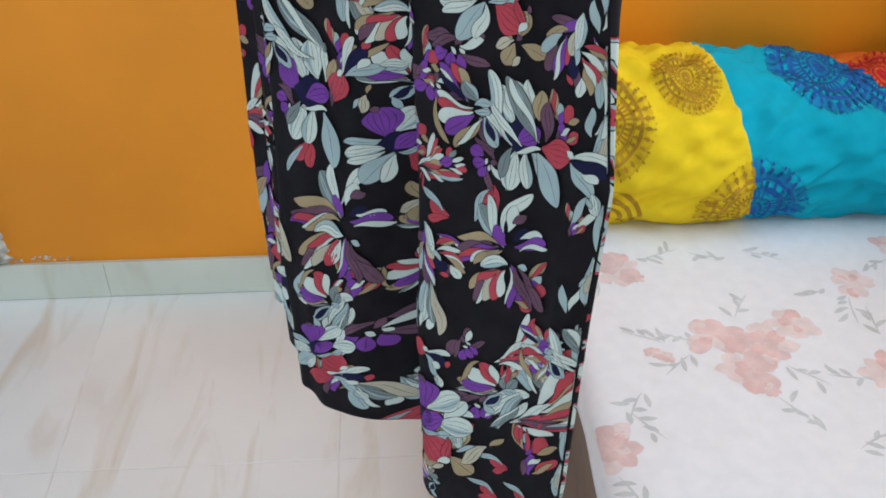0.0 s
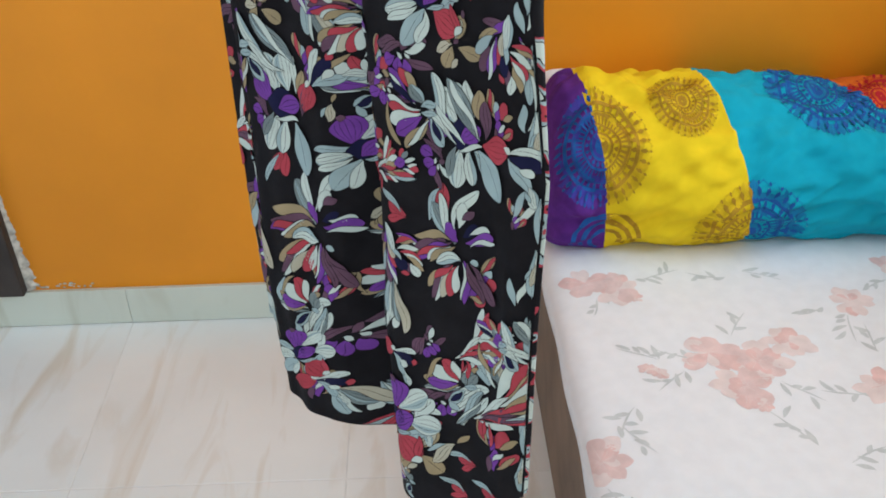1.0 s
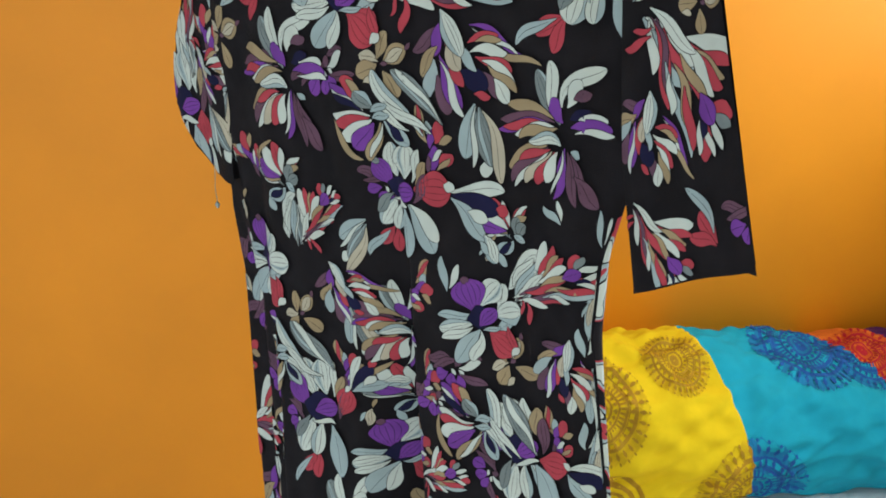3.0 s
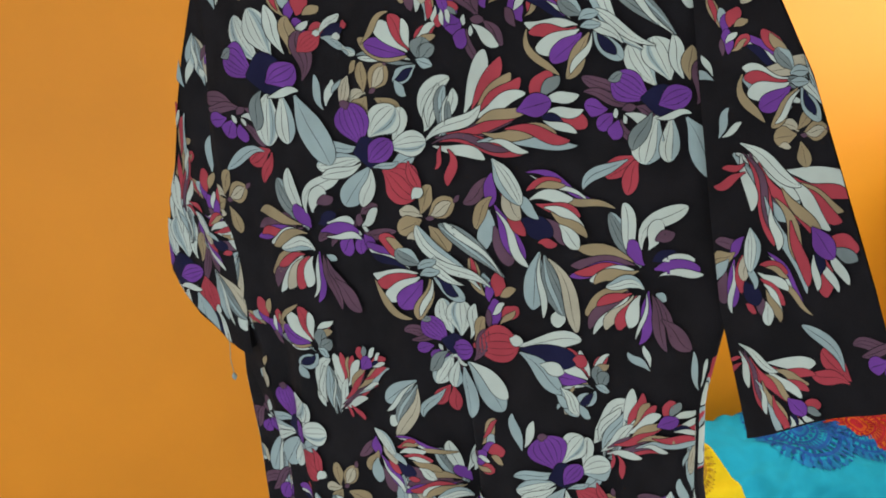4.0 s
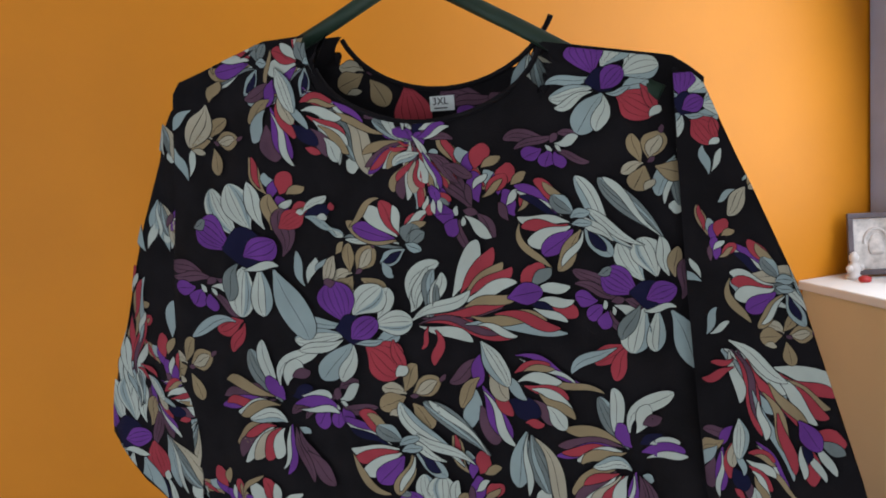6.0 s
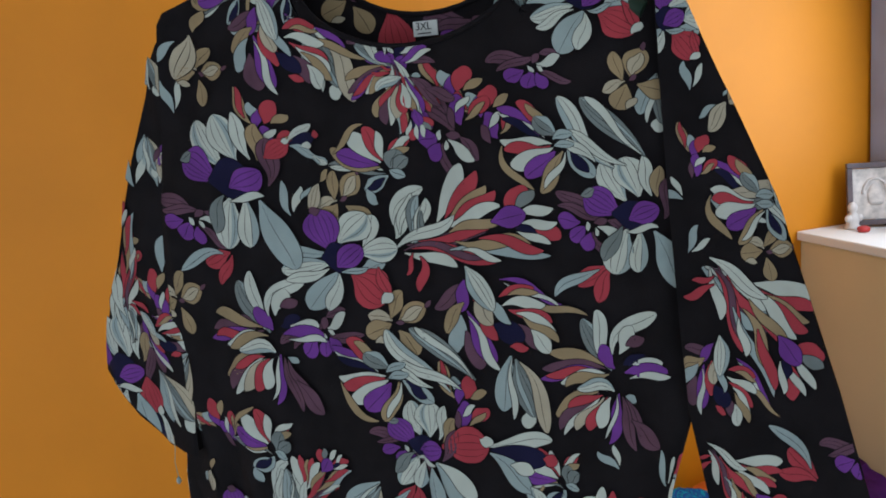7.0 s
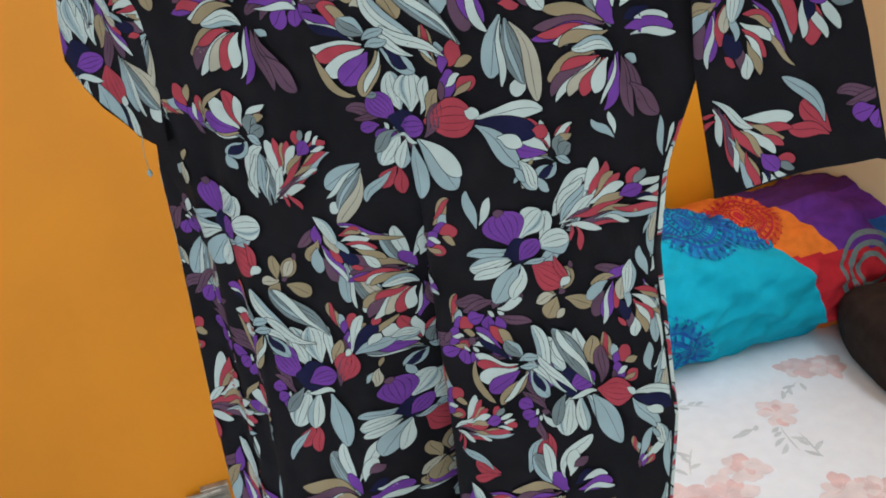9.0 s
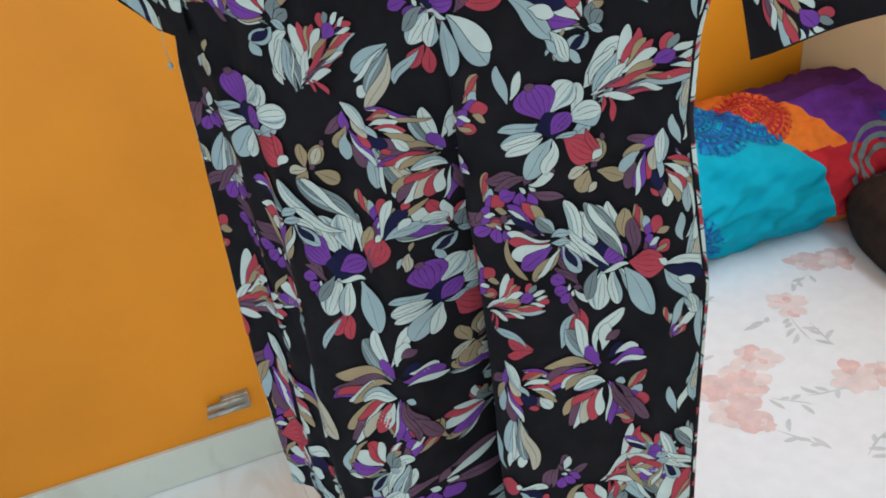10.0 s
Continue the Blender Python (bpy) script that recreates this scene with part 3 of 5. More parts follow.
def mandala(cx, cy, r, left, right, split, filled=True):
    global qp
    qp = Prints(lambda x, b, off: quilt_point(x, b / ARC, 0.0012 + off), {**Q, "line": Q["brown"]})
    if filled:
        ground = {"brown": "gold", "blue": "indigo" if split == 1 else "lake", "red": "rust"}
        for k in range(8):
            if k in (1, 4, 6, 7):
                ring(cx, cy, r * 0.12 * k, r * 0.12 * (k + 1), ground.get(left), ground.get(right), split, 34 if k == 7 else 0, off=-0.0006)
        for r0, r1 in ((0.71, 0.78), (0.53, 0.585), (0.35, 0.395), (0.19, 0.24), (0.60, 0.62)):
            ring(cx, cy, r * r0, r * r1, left, right, split)
        ring(cx, cy, r * 0.40, r * 0.52, left, right, split, 32, 0.5, 160)
        ring(cx, cy, r * 0.02, r * 0.13, left, right, split, 8)
        for count, at, long, wide in ((34, 0.79, 0.15, 0.075), (34, 0.96, 0.07, 0.05), (30, 0.60, 0.12, 0.07), (18, 0.25, 0.09, 0.07)):
            for k in range(count):
                a = 2 * math.pi * (k + 0.5) / count
                x, y = cx + r * at * math.cos(a), cy + r * at * math.sin(a)
                if 0.012 < y < ARC * 1.5 and 0.475 < x < 1.485:
                    c = left if split is None or x < edge_x(split, y / ARC) else right
                    if c:
                        qp.petal(x, y, math.degrees(a), r * long, r * wide, c, rim=0.0, n=5)
    else:
        for k in range(3):
            ring(cx, cy, r * (0.35 + 0.26 * k), r * (0.48 + 0.26 * k), left, right, split)
    under("printed_mandala", qp.mesh("printed_mandala"), quilt)


mandala(edge_x(1, 0.62), 0.62 * ARC, 0.095, "blue", "brown", 1)
mandala(edge_x(1, 0.12), 0.10 * ARC, 0.075, "blue", "brown", 1, False)
mandala(0.735, 0.86 * ARC, 0.070, "brown", "blue", 2)
mandala(edge_x(2, 0.15), 0.14 * ARC, 0.115, "brown", "blue", 2)
mandala(1.04, 1.0 * ARC, 0.105, "blue", "red", 3)
mandala(1.17, 0.95 * ARC, 0.085, "blue", "red", 3)
mandala(1.40, 0.42 * ARC, 0.085, None, "teal", 3, False)

# white pillow behind the quilt, brown cushion beside it


def cushion(name, at, size, mat, label, category, seed, turn=0):
    bm = bmesh.new()
    bmesh.ops.create_uvsphere(bm, u_segments=40, v_segments=24, radius=1)
    for v in bm.verts:
        x, y, z = v.co
        p = lambda c: math.copysign(abs(c) ** 0.55, c)
        q = Vector((p(x) * size[0] / 2, p(y) * size[1] / 2, math.copysign(abs(z) ** 0.9, z) * size[2] / 2))
        q *= 1 + 0.05 * noise.noise(Vector((q.x * 9 + seed, q.y * 9, q.z * 9)))
        q.z = max(q.z, -size[2] * 0.36)
        v.co = q
    for f in bm.faces:
        f.smooth = True
    ob = part(name, bm, mat)
    ob.matrix_world = pose(at[0], at[1], at[2] + size[2] * 0.36, 0, 0, turn)
    return tagged(ob, label, category)


cushion("cushion", (1.375, 2.50, BEDTOP + 0.002), (0.235, 0.32, 0.19), BROWN, "dark brown velvet cushion lying on the bed", "cushion", 3, -12)
cushion("white_pillow", (0.535, 2.985, BEDTOP + 0.20), (0.15, 0.13, 0.09), SHEET, "white pillow behind the patchwork quilt", "pillow", 7)

# ---- things on the window ledge ----
LEDGE = 1.246
pic = empty("framed_picture", "small framed picture with a pale ornate print on the ledge", "picture", (1.66, 2.985, LEDGE))
pm = pose(0, 0, 0.004, -10, 0, -30) @ Matrix.Diagonal((1.12, 1, 1.1, 1))
for x0, x1, z0, z1 in ((-0.06, 0.06, 0, 0.012), (-0.06, 0.06, 0.128, 0.14), (-0.06, -0.048, 0.012, 0.128), (0.048, 0.06, 0.012, 0.128)):
    slab("frame_bar", x0, x1, -0.012, 0.004, z0, z1, FRAMEWOOD, pic, bevel=0.002).matrix_local = pm
slab("print", -0.047, 0.047, -0.002, 0.003, 0.013, 0.127, PICTURE, pic, bevel=0).matrix_local = pm
arch = tube([(0.026 * math.cos(a), -0.004, 0.07 + 0.034 * math.sin(a)) for a in [math.pi * k / 14 for k in range(15)]], 0.003)
part("arch_ornament", arch, PORCELAIN, pic).matrix_local = pm
oval = lathe([(0.012, 0), (0.017, 0.01), (0.017, 0.03), (0.008, 0.045), (0.002, 0.048)], 14)
bmesh.ops.scale(oval, vec=(1, 0.15, 1), verts=oval.verts)
bmesh.ops.translate(oval, vec=(0, -0.004, 0.045), verts=oval.verts)
part("oval_ornament", oval, PICTURE, pic).matrix_local = pm

fig = lathe([(0.018, 0), (0.020, 0.006), (0.014, 0.010), (0.017, 0.022), (0.013, 0.034), (0.007, 0.040), (0.011, 0.047), (0.012, 0.055), (0.007, 0.063), (0.002, 0.066)], 18)
for sgn in (-1, 1):
    arm = bmesh.ops.create_uvsphere(fig, u_segments=10, v_segments=8, radius=0.009)["verts"]
    bmesh.ops.translate(fig, vec=(sgn * 0.017, -0.005, 0.026), verts=arm)
f1 = part("porcelain_figurine", fig, PORCELAIN)
f1.location = (1.60, 3.0, LEDGE)
tagged(f1, "small white porcelain figurine beside the framed picture", "figurine")
f2 = part("red_trinket", lathe([(0.013, 0), (0.015, 0.004), (0.015, 0.010), (0.006, 0.014)], 16), REDWAX)
f2.location = (1.592, 2.955, LEDGE)
tagged(f2, "tiny red enamel trinket on the window ledge", "trinket")
f3 = part("white_ornament", lathe([(0.022, 0), (0.024, 0.008), (0.015, 0.02), (0.018, 0.045), (0.010, 0.06), (0.012, 0.075), (0.004, 0.085)], 18), PORCELAIN)
f3.location = (1.655, 2.885, LEDGE)
tagged(f3, "white ceramic ornament in front of the picture", "ornament")

# ---- door bolt lying against the wall above the skirting ----
bolt = empty("tower_bolt", "small aluminium tower bolt fixed low on the wall", "bolt", (-0.10, Y1 - 0.02, 0.19))
part("rod", tube([(-0.055, 0, 0.012), (0.04, 0, 0.012)], 0.0075), BRASS, bolt)
part("rod", tube([(-0.06, 0, -0.010), (0.04, 0, -0.010)], 0.0075), BRASS, bolt)
slab("bracket", -0.02, 0.045, 0.002, 0.02, -0.022, 0.024, BRASS, bolt, bevel=0.002)

# ---- the dress on its hanger ----
SIDE_L = [(0.60, -0.310), (0.70, -0.314), (0.85, -0.324), (1.0, -0.325), (1.20, -0.320), (1.30, -0.290), (1.36, -0.262), (1.60, -0.238), (1.772, -0.200), (1.81, -0.10)]
SIDE_R = [(0.60, 0.246), (1.0, 0.250), (1.15, 0.254), (1.30, 0.236), (1.37, 0.240), (1.45, 0.262), (1.60, 0.252), (1.745, 0.264), (1.76, 0.249), (1.80, 0.165)]
SHOULDER = [(-0.252, 1.70), (-0.235, 1.752), (-0.20, 1.773), (-0.106, 1.802), (-0.045, 1.802), (0.055, 1.79), (0.155, 1.778), (0.249, 1.760), (0.268, 1.74)]


def neck(u, low):
    """The neckline's height; low: its lowest point."""
    k = (u - 0.055) / 0.102
    return 9.0 if abs(k) >= 1 else low + 0.072 * (1 - math.sqrt(1 - k * k))


def hem(u):
    return 0.672 - 0.02 * clamp((u + 0.2) / 0.23) if u < 0.03 else 0.635 + 0.12 * clamp((u - 0.05) / 0.20) ** 2


def top_edge(u, low=1.727):
    return min(lerp_table(SHOULDER, u), neck(u, low))


def swing(u, z):
    """The skirt's left side turns back from the viewer."""
    return 0.06 * clamp((-0.13 - u) / 0.15) ** 1.5 * clamp((1.40 - z) / 0.2)


def drape(u, z):
    """How far the front cloth stands out towards the viewer."""
    w = 0.024 * (1 - clamp((u / 0.27) ** 2)) - 0.010
    d = clamp((1.42 - z) / 0.5)
    if u < 0.035:
        w -= 0.14 * d * clamp((u + 0.075) / 0.11) ** 1.5
    else:
        w -= 0.14 * d * math.exp(-(u - 0.035) / 0.006)
    w += 0.020 * d * math.exp(-((u + 0.155) / 0.020) ** 2)
    w += 0.010 * d * math.exp(-((u - 0.17) / 0.03) ** 2)
    # soft pleats that open towards the hem
    bend = 0.9 * noise.noise(Vector((u * 4, z * 1.6, 0)))
    w += (0.0016 + 0.0056 * d) * math.sin(u * 54 + z * 1.6 + 2.2 * bend) + (0.0008 + 0.0018 * d) * math.sin(u * 97 - z * 2.2 + 3 * bend + 1)
    w += 0.007 * noise.noise(Vector((u * 7, z * 4, 4))) + 0.002 * noise.noise(Vector((u * 24, z * 12, 7)))
    w = -0.011 + (w + 0.011) * clamp((0.262 - abs(u + 0.003)) / 0.035)
    w -= swing(u, z)
    # pull lines from the shoulders
    w += 0.004 * clamp((z - 1.35) / 0.3) * math.sin((abs(u - 0.05) * 1.2 + z) * 34)
    return w


def body_point(u, z, off=0.0):
    z = clamp(z, hem(u) + 0.002, top_edge(u) - 0.002)
    u = clamp(u, lerp_table(SIDE_L, z) + 0.0015, lerp_table(SIDE_R, z) - 0.0015)
    return (u, -drape(u, z) - off, z)


def back_w(u, z):
    return -swing(u, z) - 0.014 - 0.135 * (1 - clamp((u / 0.26) ** 2)) ** 2 * clamp((1.72 - z) / 0.4) - 0.02 * (1 - clamp((u / 0.26) ** 2)) ** 2 + 0.003 * noise.noise(Vector((u * 8, z * 4, 11)))


def back_point(u, z, off=0.0):
    z = clamp(z, 0.66, top_edge(u, 1.752) - 0.002)
    u = clamp(u, lerp_table(SIDE_L, z) + 0.004, lerp_table(SIDE_R, z) - 0.004)
    return (u, -back_w(u, z) - off, z)


def cloth_sheet(name, left, right, lowest, highest, depth, nu, nv, parent, label=""):
    verts, faces = [], []
    for j in range(nu):
        f = j / (nu - 1)
        u = left(1.2) * (1 - f) + right(1.2) * f
        for i in range(nv):
            for _ in range(4):
                lo, hi = lowest(u), highest(u)
                z = lo + (hi - lo) * i / (nv - 1)
                u = left(z) * (1 - f) + right(z) * f
            verts.append((u, -depth(u, z), z))
    for j in range(nu - 1):
        for i in range(nv - 1):
            q = j * nv + i
            faces.append((q, q + nv, q + nv + 1, q + 1))
    ob = under(name, mesh_from(name, verts, faces, [BLACK]), parent, label)
    return ob


OX, OY = 0.12, 1.94
dress = empty("floral_dress", "black dress with purple, red and white floral print", "dress", (OX, OY, 0.612))
dress.matrix_world = pose(OX, OY, 0.0, 0, 0, math.degrees(math.atan2(-0.728, 0.686)))
sl = lambda z: lerp_table(SIDE_L, z)
sr = lambda z: lerp_table(SIDE_R, z)
cloth_sheet("front_panel", sl, sr, hem, top_edge, drape, 190, 150, dress)
cloth_sheet("back_panel", sl, sr, lambda u: hem(u) + 0.008, lambda u: top_edge(u, 1.752), back_w, 70, 90, dress, "inside of the black printed back panel")


# side seams join front and back
def side_strip(side, name):
    verts, faces = [], []
    for i in range(80):
        foot = hem(side(0.7)) + 0.006
        z = foot + (1.735 - foot) * i / 79
        u = side(z)
        a, b = -drape(u, z), -back_w(u, z)
        s = 1 if u > 0 else -1
        for k in range(5):
            f = k / 4
            verts.append((u + s * 0.002 * math.sin(math.pi * f), a * (1 - f) + b * f, z))
    for i in range(79):
        for k in range(4):
            q = i * 5 + k
            faces.append((q, q + 1, q + 6, q + 5))
    under(name, mesh_from(name, verts, faces, [SEAM]), dress)


side_strip(sl, "side_gusset")
side_strip(sr, "side_gusset")

# sleeves: flattened tubes
R_IN = [(1.362, 0.281), (1.45, 0.262), (1.60, 0.252), (1.752, 0.247)]
R_OUT = [(1.400, 0.390), (1.505, 0.362), (1.60, 0.332), (1.684, 0.294), (1.740, 0.270), (1.754, 0.255)]
L_OUT = [(1.344, -0.305), (1.378, -0.352), (1.408, -0.396), (1.495, -0.362), (1.64, -0.292), (1.70, -0.262), (1.745, -0.232), (1.772, -0.20)]
L_IN = [(1.36, -0.236), (1.60, -0.215), (1.772, -0.185)]


def right_w(u, z):
    return 0.004 + 0.32 * max(0, u - 0.25) + 0.004 * math.sin(u * 70 + z * 9) + 0.004 * noise.noise(Vector((u * 9, z * 7, 3)))


def left_w(u, z):
    return -0.012 - 0.22 * max(0, -0.24 - u) + 0.004 * math.sin(u * 60 + z * 12) + 0.004 * noise.noise(Vector((u * 9, z * 7, 5)))


def cuff_r(u):
    return 1.356 + 0.056 * clamp((u - 0.275) / 0.105)


def cuff_l(u):
    return 1.342 + 0.064 * clamp((-0.290 - u) / 0.105)


def sleeve(name, tin, tout, cuff, depth, thick, highest):
    a, b = (lambda z: lerp_table(tin, z)), (lambda z: lerp_table(tout, z))
    front = cloth_sheet(name, a, b, cuff, highest, depth, 40, 70, dress)
    cloth_sheet("sleeve_back", a, b, lambda u: cuff(u) + 0.006, highest, lambda u, z: depth(u, z) - thick * math.sqrt(max(0.0, 1 - (2 * (u - a(z)) / (b(z) - a(z) + 1e-6) - 1) ** 2)) - 0.001, 40, 50, front)
    return front


right_sleeve = sleeve("sleeve", R_IN, R_OUT, cuff_r, right_w, 0.012, lambda u: lerp_table([(0.247, 1.752), (0.27, 1.740), (0.294, 1.684), (0.334, 1.60), (0.362, 1.505), (0.390, 1.410)], u))
left_sleeve = sleeve("sleeve", L_IN, L_OUT, cuff_l, left_w, 0.03, lambda u: lerp_table([(-0.396, 1.410), (-0.362, 1.495), (-0.292, 1.64), (-0.262, 1.70), (-0.232, 1.745), (-0.185, 1.772)], u))


def right_point(u, z, off=0.0):
    z = clamp(z, cuff_r(u) + 0.002, 1.748)
    u = clamp(u, lerp_table(R_IN, z) + 0.001, lerp_table(R_OUT, z) - 0.001)
    return (u, -right_w(u, z) - off, z)


def left_point(u, z, off=0.0):
    z = clamp(z, cuff_l(u) + 0.002, 1.765)
    u = clamp(u, lerp_table(L_OUT, z) + 0.001, lerp_table(L_IN, z) - 0.001)
    return (u, -left_w(u, z) - off, z)


# ---- the printed flowers: each leaf runs from base to tip, in print units to the right and downwards ----
def anemone_b(p):
    for row in ((-20, -5, -117, -3, 18, "ice", -6, 0.55, 1), (-25, 15, -115, 25, 34, "white", 8, 0.6, 3), (-30, 24, -110, 46, 18, "white", 10, 0.6, 1),
                (-14, 30, -75, 100, 46, "ice", -8, 0.62, 1), (-12, 34, -40, 100, 27, "white", 14, 0.62, 1),
                (32, -15, 52, -68, 27, "white", -14, 0.6, 1), (-5, -22, 42, -70, 50, "white", 16, 0.62, 3), (20, 27, 66, 14, 22, "ice", -10, 0.6, 1),
                (22, -2, 88, -10, 46, "white", 14, 0.66, 3), (-20, -10, -36, -80, 68, "purple", -4, 0.66, 5), (-38, -72, -38, -86, 18, "mauve", 0, 0.6, 0),
                (10, 34, 66, 80, 62, "red", 4, 0.52, 4), (54, 22, 72, 74, 15, "red", -6, 0.5, 1), (58, 84, 76, 66, 14, "white", 0, 0.6, 0),
                (-38, 4, 16, 2, 50, "navy", 0, 0.5, 0), (-12, 20, 28, -14, 38, "purple", 0, 0.5, 3), (-6, 30, 36, 22, 10, "ice", -30, 0.5, 1)):
        p.leaf(*row)


def anemone_a(p):
    for row in ((-10, -20, -48, -92, 44, "white", 10, 0.6, 3), (10, -28, -12, -98, 50, "white", 0, 0.6, 3), (30, -28, 20, -100, 18, "white", 8, 0.6, 1), (40, -26, 48, -80, 24, "tan", 14, 0.6, 1), (50, 14, 58, -58, 22, "mauve", -14, 0.6, 2),
                (-20, 0, -80, -36, 54, "purple", 0, 0.66, 5), (-86, -34, -64, -44, 14, "grey", 0, 0.5, 1), (-8, 28, -30, 108, 46, "white", -10, 0.62, 3), (10, 32, 8, 106, 30, "white", -12, 0.62, 2), (-18, 24, -48, 84, 24, "grey", -16, 0.6, 1),
                (32, 36, 72, 140, 46, "ice", 10, 0.55, 1), (-34, 0, 26, 0, 54, "navy", 0, 0.5, 0), (-6, 12, 40, -8, 40, "purple", 0, 0.5, 3), (-10, 34, 40, 30, 10, "white", 30, 0.5, 0)):
        p.leaf(*row)


def shell(p):
    for row in ((-12, 2, -100, -6, 15, "white", -14, 0.45, 1), (-8, 8, -104, -10, 9, "grey", -20, 0.5, 0), (-16, -4, -96, -42, 22, "tan", 40, 0.6, 0), (-18, -8, -84, -30, 30, "purple", 12, 0.62, 1), (-14, -12, -66, -62, 30, "white", -6, 0.66, 0),
                (-10, -16, -36, -76, 26, "red", -6, 0.62, 1), (-8, -18, -14, -68, 14, "white", 0, 0.6, 0), (-90, -30, -34, -80, 10, "tan", 44, 0.5, 0),
                (-2, -24, 36, -50, 20, "red", 24, 0.5, 1), (0, -30, 40, -56, 10, "white", 20, 0.5, 0), (4, -26, 34, -36, 12, "tan", 10, 0.5, 0),
                (2, -2, 16, -34, 26, "grey", 20, 0.55, 1), (6, 2, 30, -18, 20, "grey", 20, 0.55, 1), (0, 2, 22, 14, 14, "ice", 0, 0.5, 1), (-4, 12, -46, 36, 26, "ice", 30, 0.55, 1), (-10, 16, -40, 34, 12, "navy", 30, 0.55, 0), (-42, 36, -26, 62, 14, "ice", -40, 0.5, 0)):
        p.leaf(*row)


def shell_turned(p):
    for row in ((-28, -6, -110, -56, 24, "purple", -12, 0.6, 0), (-26, -2, -106, -46, 8, "white", -14, 0.6, 0), (-30, 0, -100, -36, 12, "navy", -14, 0.6, 0), (-20, -20, -76, -66, 22, "red", -10, 0.6, 0), (-14, -16, -60, -62, 14, "tan", -10, 0.6, 0), (-6, -6, -42, -40, 28, "grey", 20, 0.55, 2),
                (-14, 8, -104, 0, 20, "white", 20, 0.6, 0), (-16, 12, -98, 18, 22, "red", 14, 0.6, 0), (-12, 16, -86, 46, 30, "white", 10, 0.66, 0), (-8, 22, -60, 68, 34, "purple", 10, 0.62, 1), (-100, 12, -42, 90, 14, "tan", -70, 0.5, 0), (6, 22, -34, 96, 22, "tan", 14, 0.62, 1), (10, 24, -28, 88, 10, "white", 14, 0.62, 0),
                (14, 20, 58, 66, 30, "ice", -14, 0.55, 1), (20, 22, 48, 58, 14, "navy", -14, 0.55, 0), (140, 30, 42, -72, 36, "grey", -8, 0.6, 4), (136, 28, 50, -74, 12, "white", -10, 0.8, 0), (90, 50, 2, -78, 28, "white", 26, 0.72, 2), (110, 46, 20, -18, 16, "white", 20, 0.6, 1), (60, 40, 6, -8, 14, "white", 16, 0.6, 1), (-10, 0, 24, -10, 15, "ice", 30, 0.5, 1), (-8, 12, 26, 8, 13, "ice", 0, 0.5, 1)):
        p.leaf(*row)


def curl(p):
    for row in ((-6, 44, -6, -20, 22, "white", 6, 0.5, 1), (-16, 20, 24, -58, 23, "white", 78, 0.62, 1), (0, 34, 4, -46, 15, "white", 24, 0.55, 1), (34, 50, 30, -44, 18, "white", 8, 0.7, 1), (22, 56, 14, -46, 26, "ice", 6, 0.55, 2), (30, 52, 26, -18, 16, "grey", 0, 0.55, 2), (20, 58, 24, -30, 4, "white", 0, 0.5, 0)):
        p.leaf(*row)


def spray(p):
    for row in ((70, -44, 122, -142, 32, "white", -14, 0.62, 0), (84, -50, 146, -130, 24, "red", -20, 0.6, 0), (92, -50, 158, -104, 18, "tan", -16, 0.6, 0), (98, -46, 172, -96, 20, "red", -12, 0.62, 0), (80, -36, 178, -70, 22, "white", 10, 0.6, 0),
                (0, 0, 102, -56, 20, "white", -8, 0.55, 1), (20, -6, 152, -28, 18, "mauve", -12, 0.55, 0), (40, -12, 170, -38, 17, "red", -10, 0.55, 0), (90, -26, 186, -52, 15, "tan", 0, 0.5, 0),
                (18, 2, 164, 28, 20, "red", 22, 0.6, 0), (14, 4, 152, 20, 12, "mauve", 26, 0.6, 0), (16, 8, 100, 34, 17, "white", 24, 0.62, 0), (90, 4, 250, 14, 17, "ice", 8, 0.55, 0), (100, -10, 220, -6, 18, "tan", 6, 0.6, 0), (140, -16, 240, 6, 16, "red", 8, 0.6, 0), (110, 4, 172, 24, 12, "white", 14, 0.6, 0),
                (186, -62, 212, -102, 28, "red", -8, 0.56, 0), (200, -62, 228, -92, 17, "grey", 0, 0.55, 0), (204, -54, 256, -62, 15, "white", 8, 0.55, 0), (208, -40, 264, -14, 22, "red", 14, 0.6, 0), (200, -32, 262, -40, 12, "white", 8, 0.6, 0), (196, -34, 232, -20, 18, "navy", 0, 0.5, 0), (200, -26, 250, -6, 12, "white", 10, 0.6, 0),
                (162, -44, 214, -56, 36, "purple", 0, 0.55, 1), (42, 14, 36, 76, 13, "red", 40, 0.6, 0), (30, 8, 18, 46, 8, "red", 30, 0.5, 0)):
        p.leaf(*row)


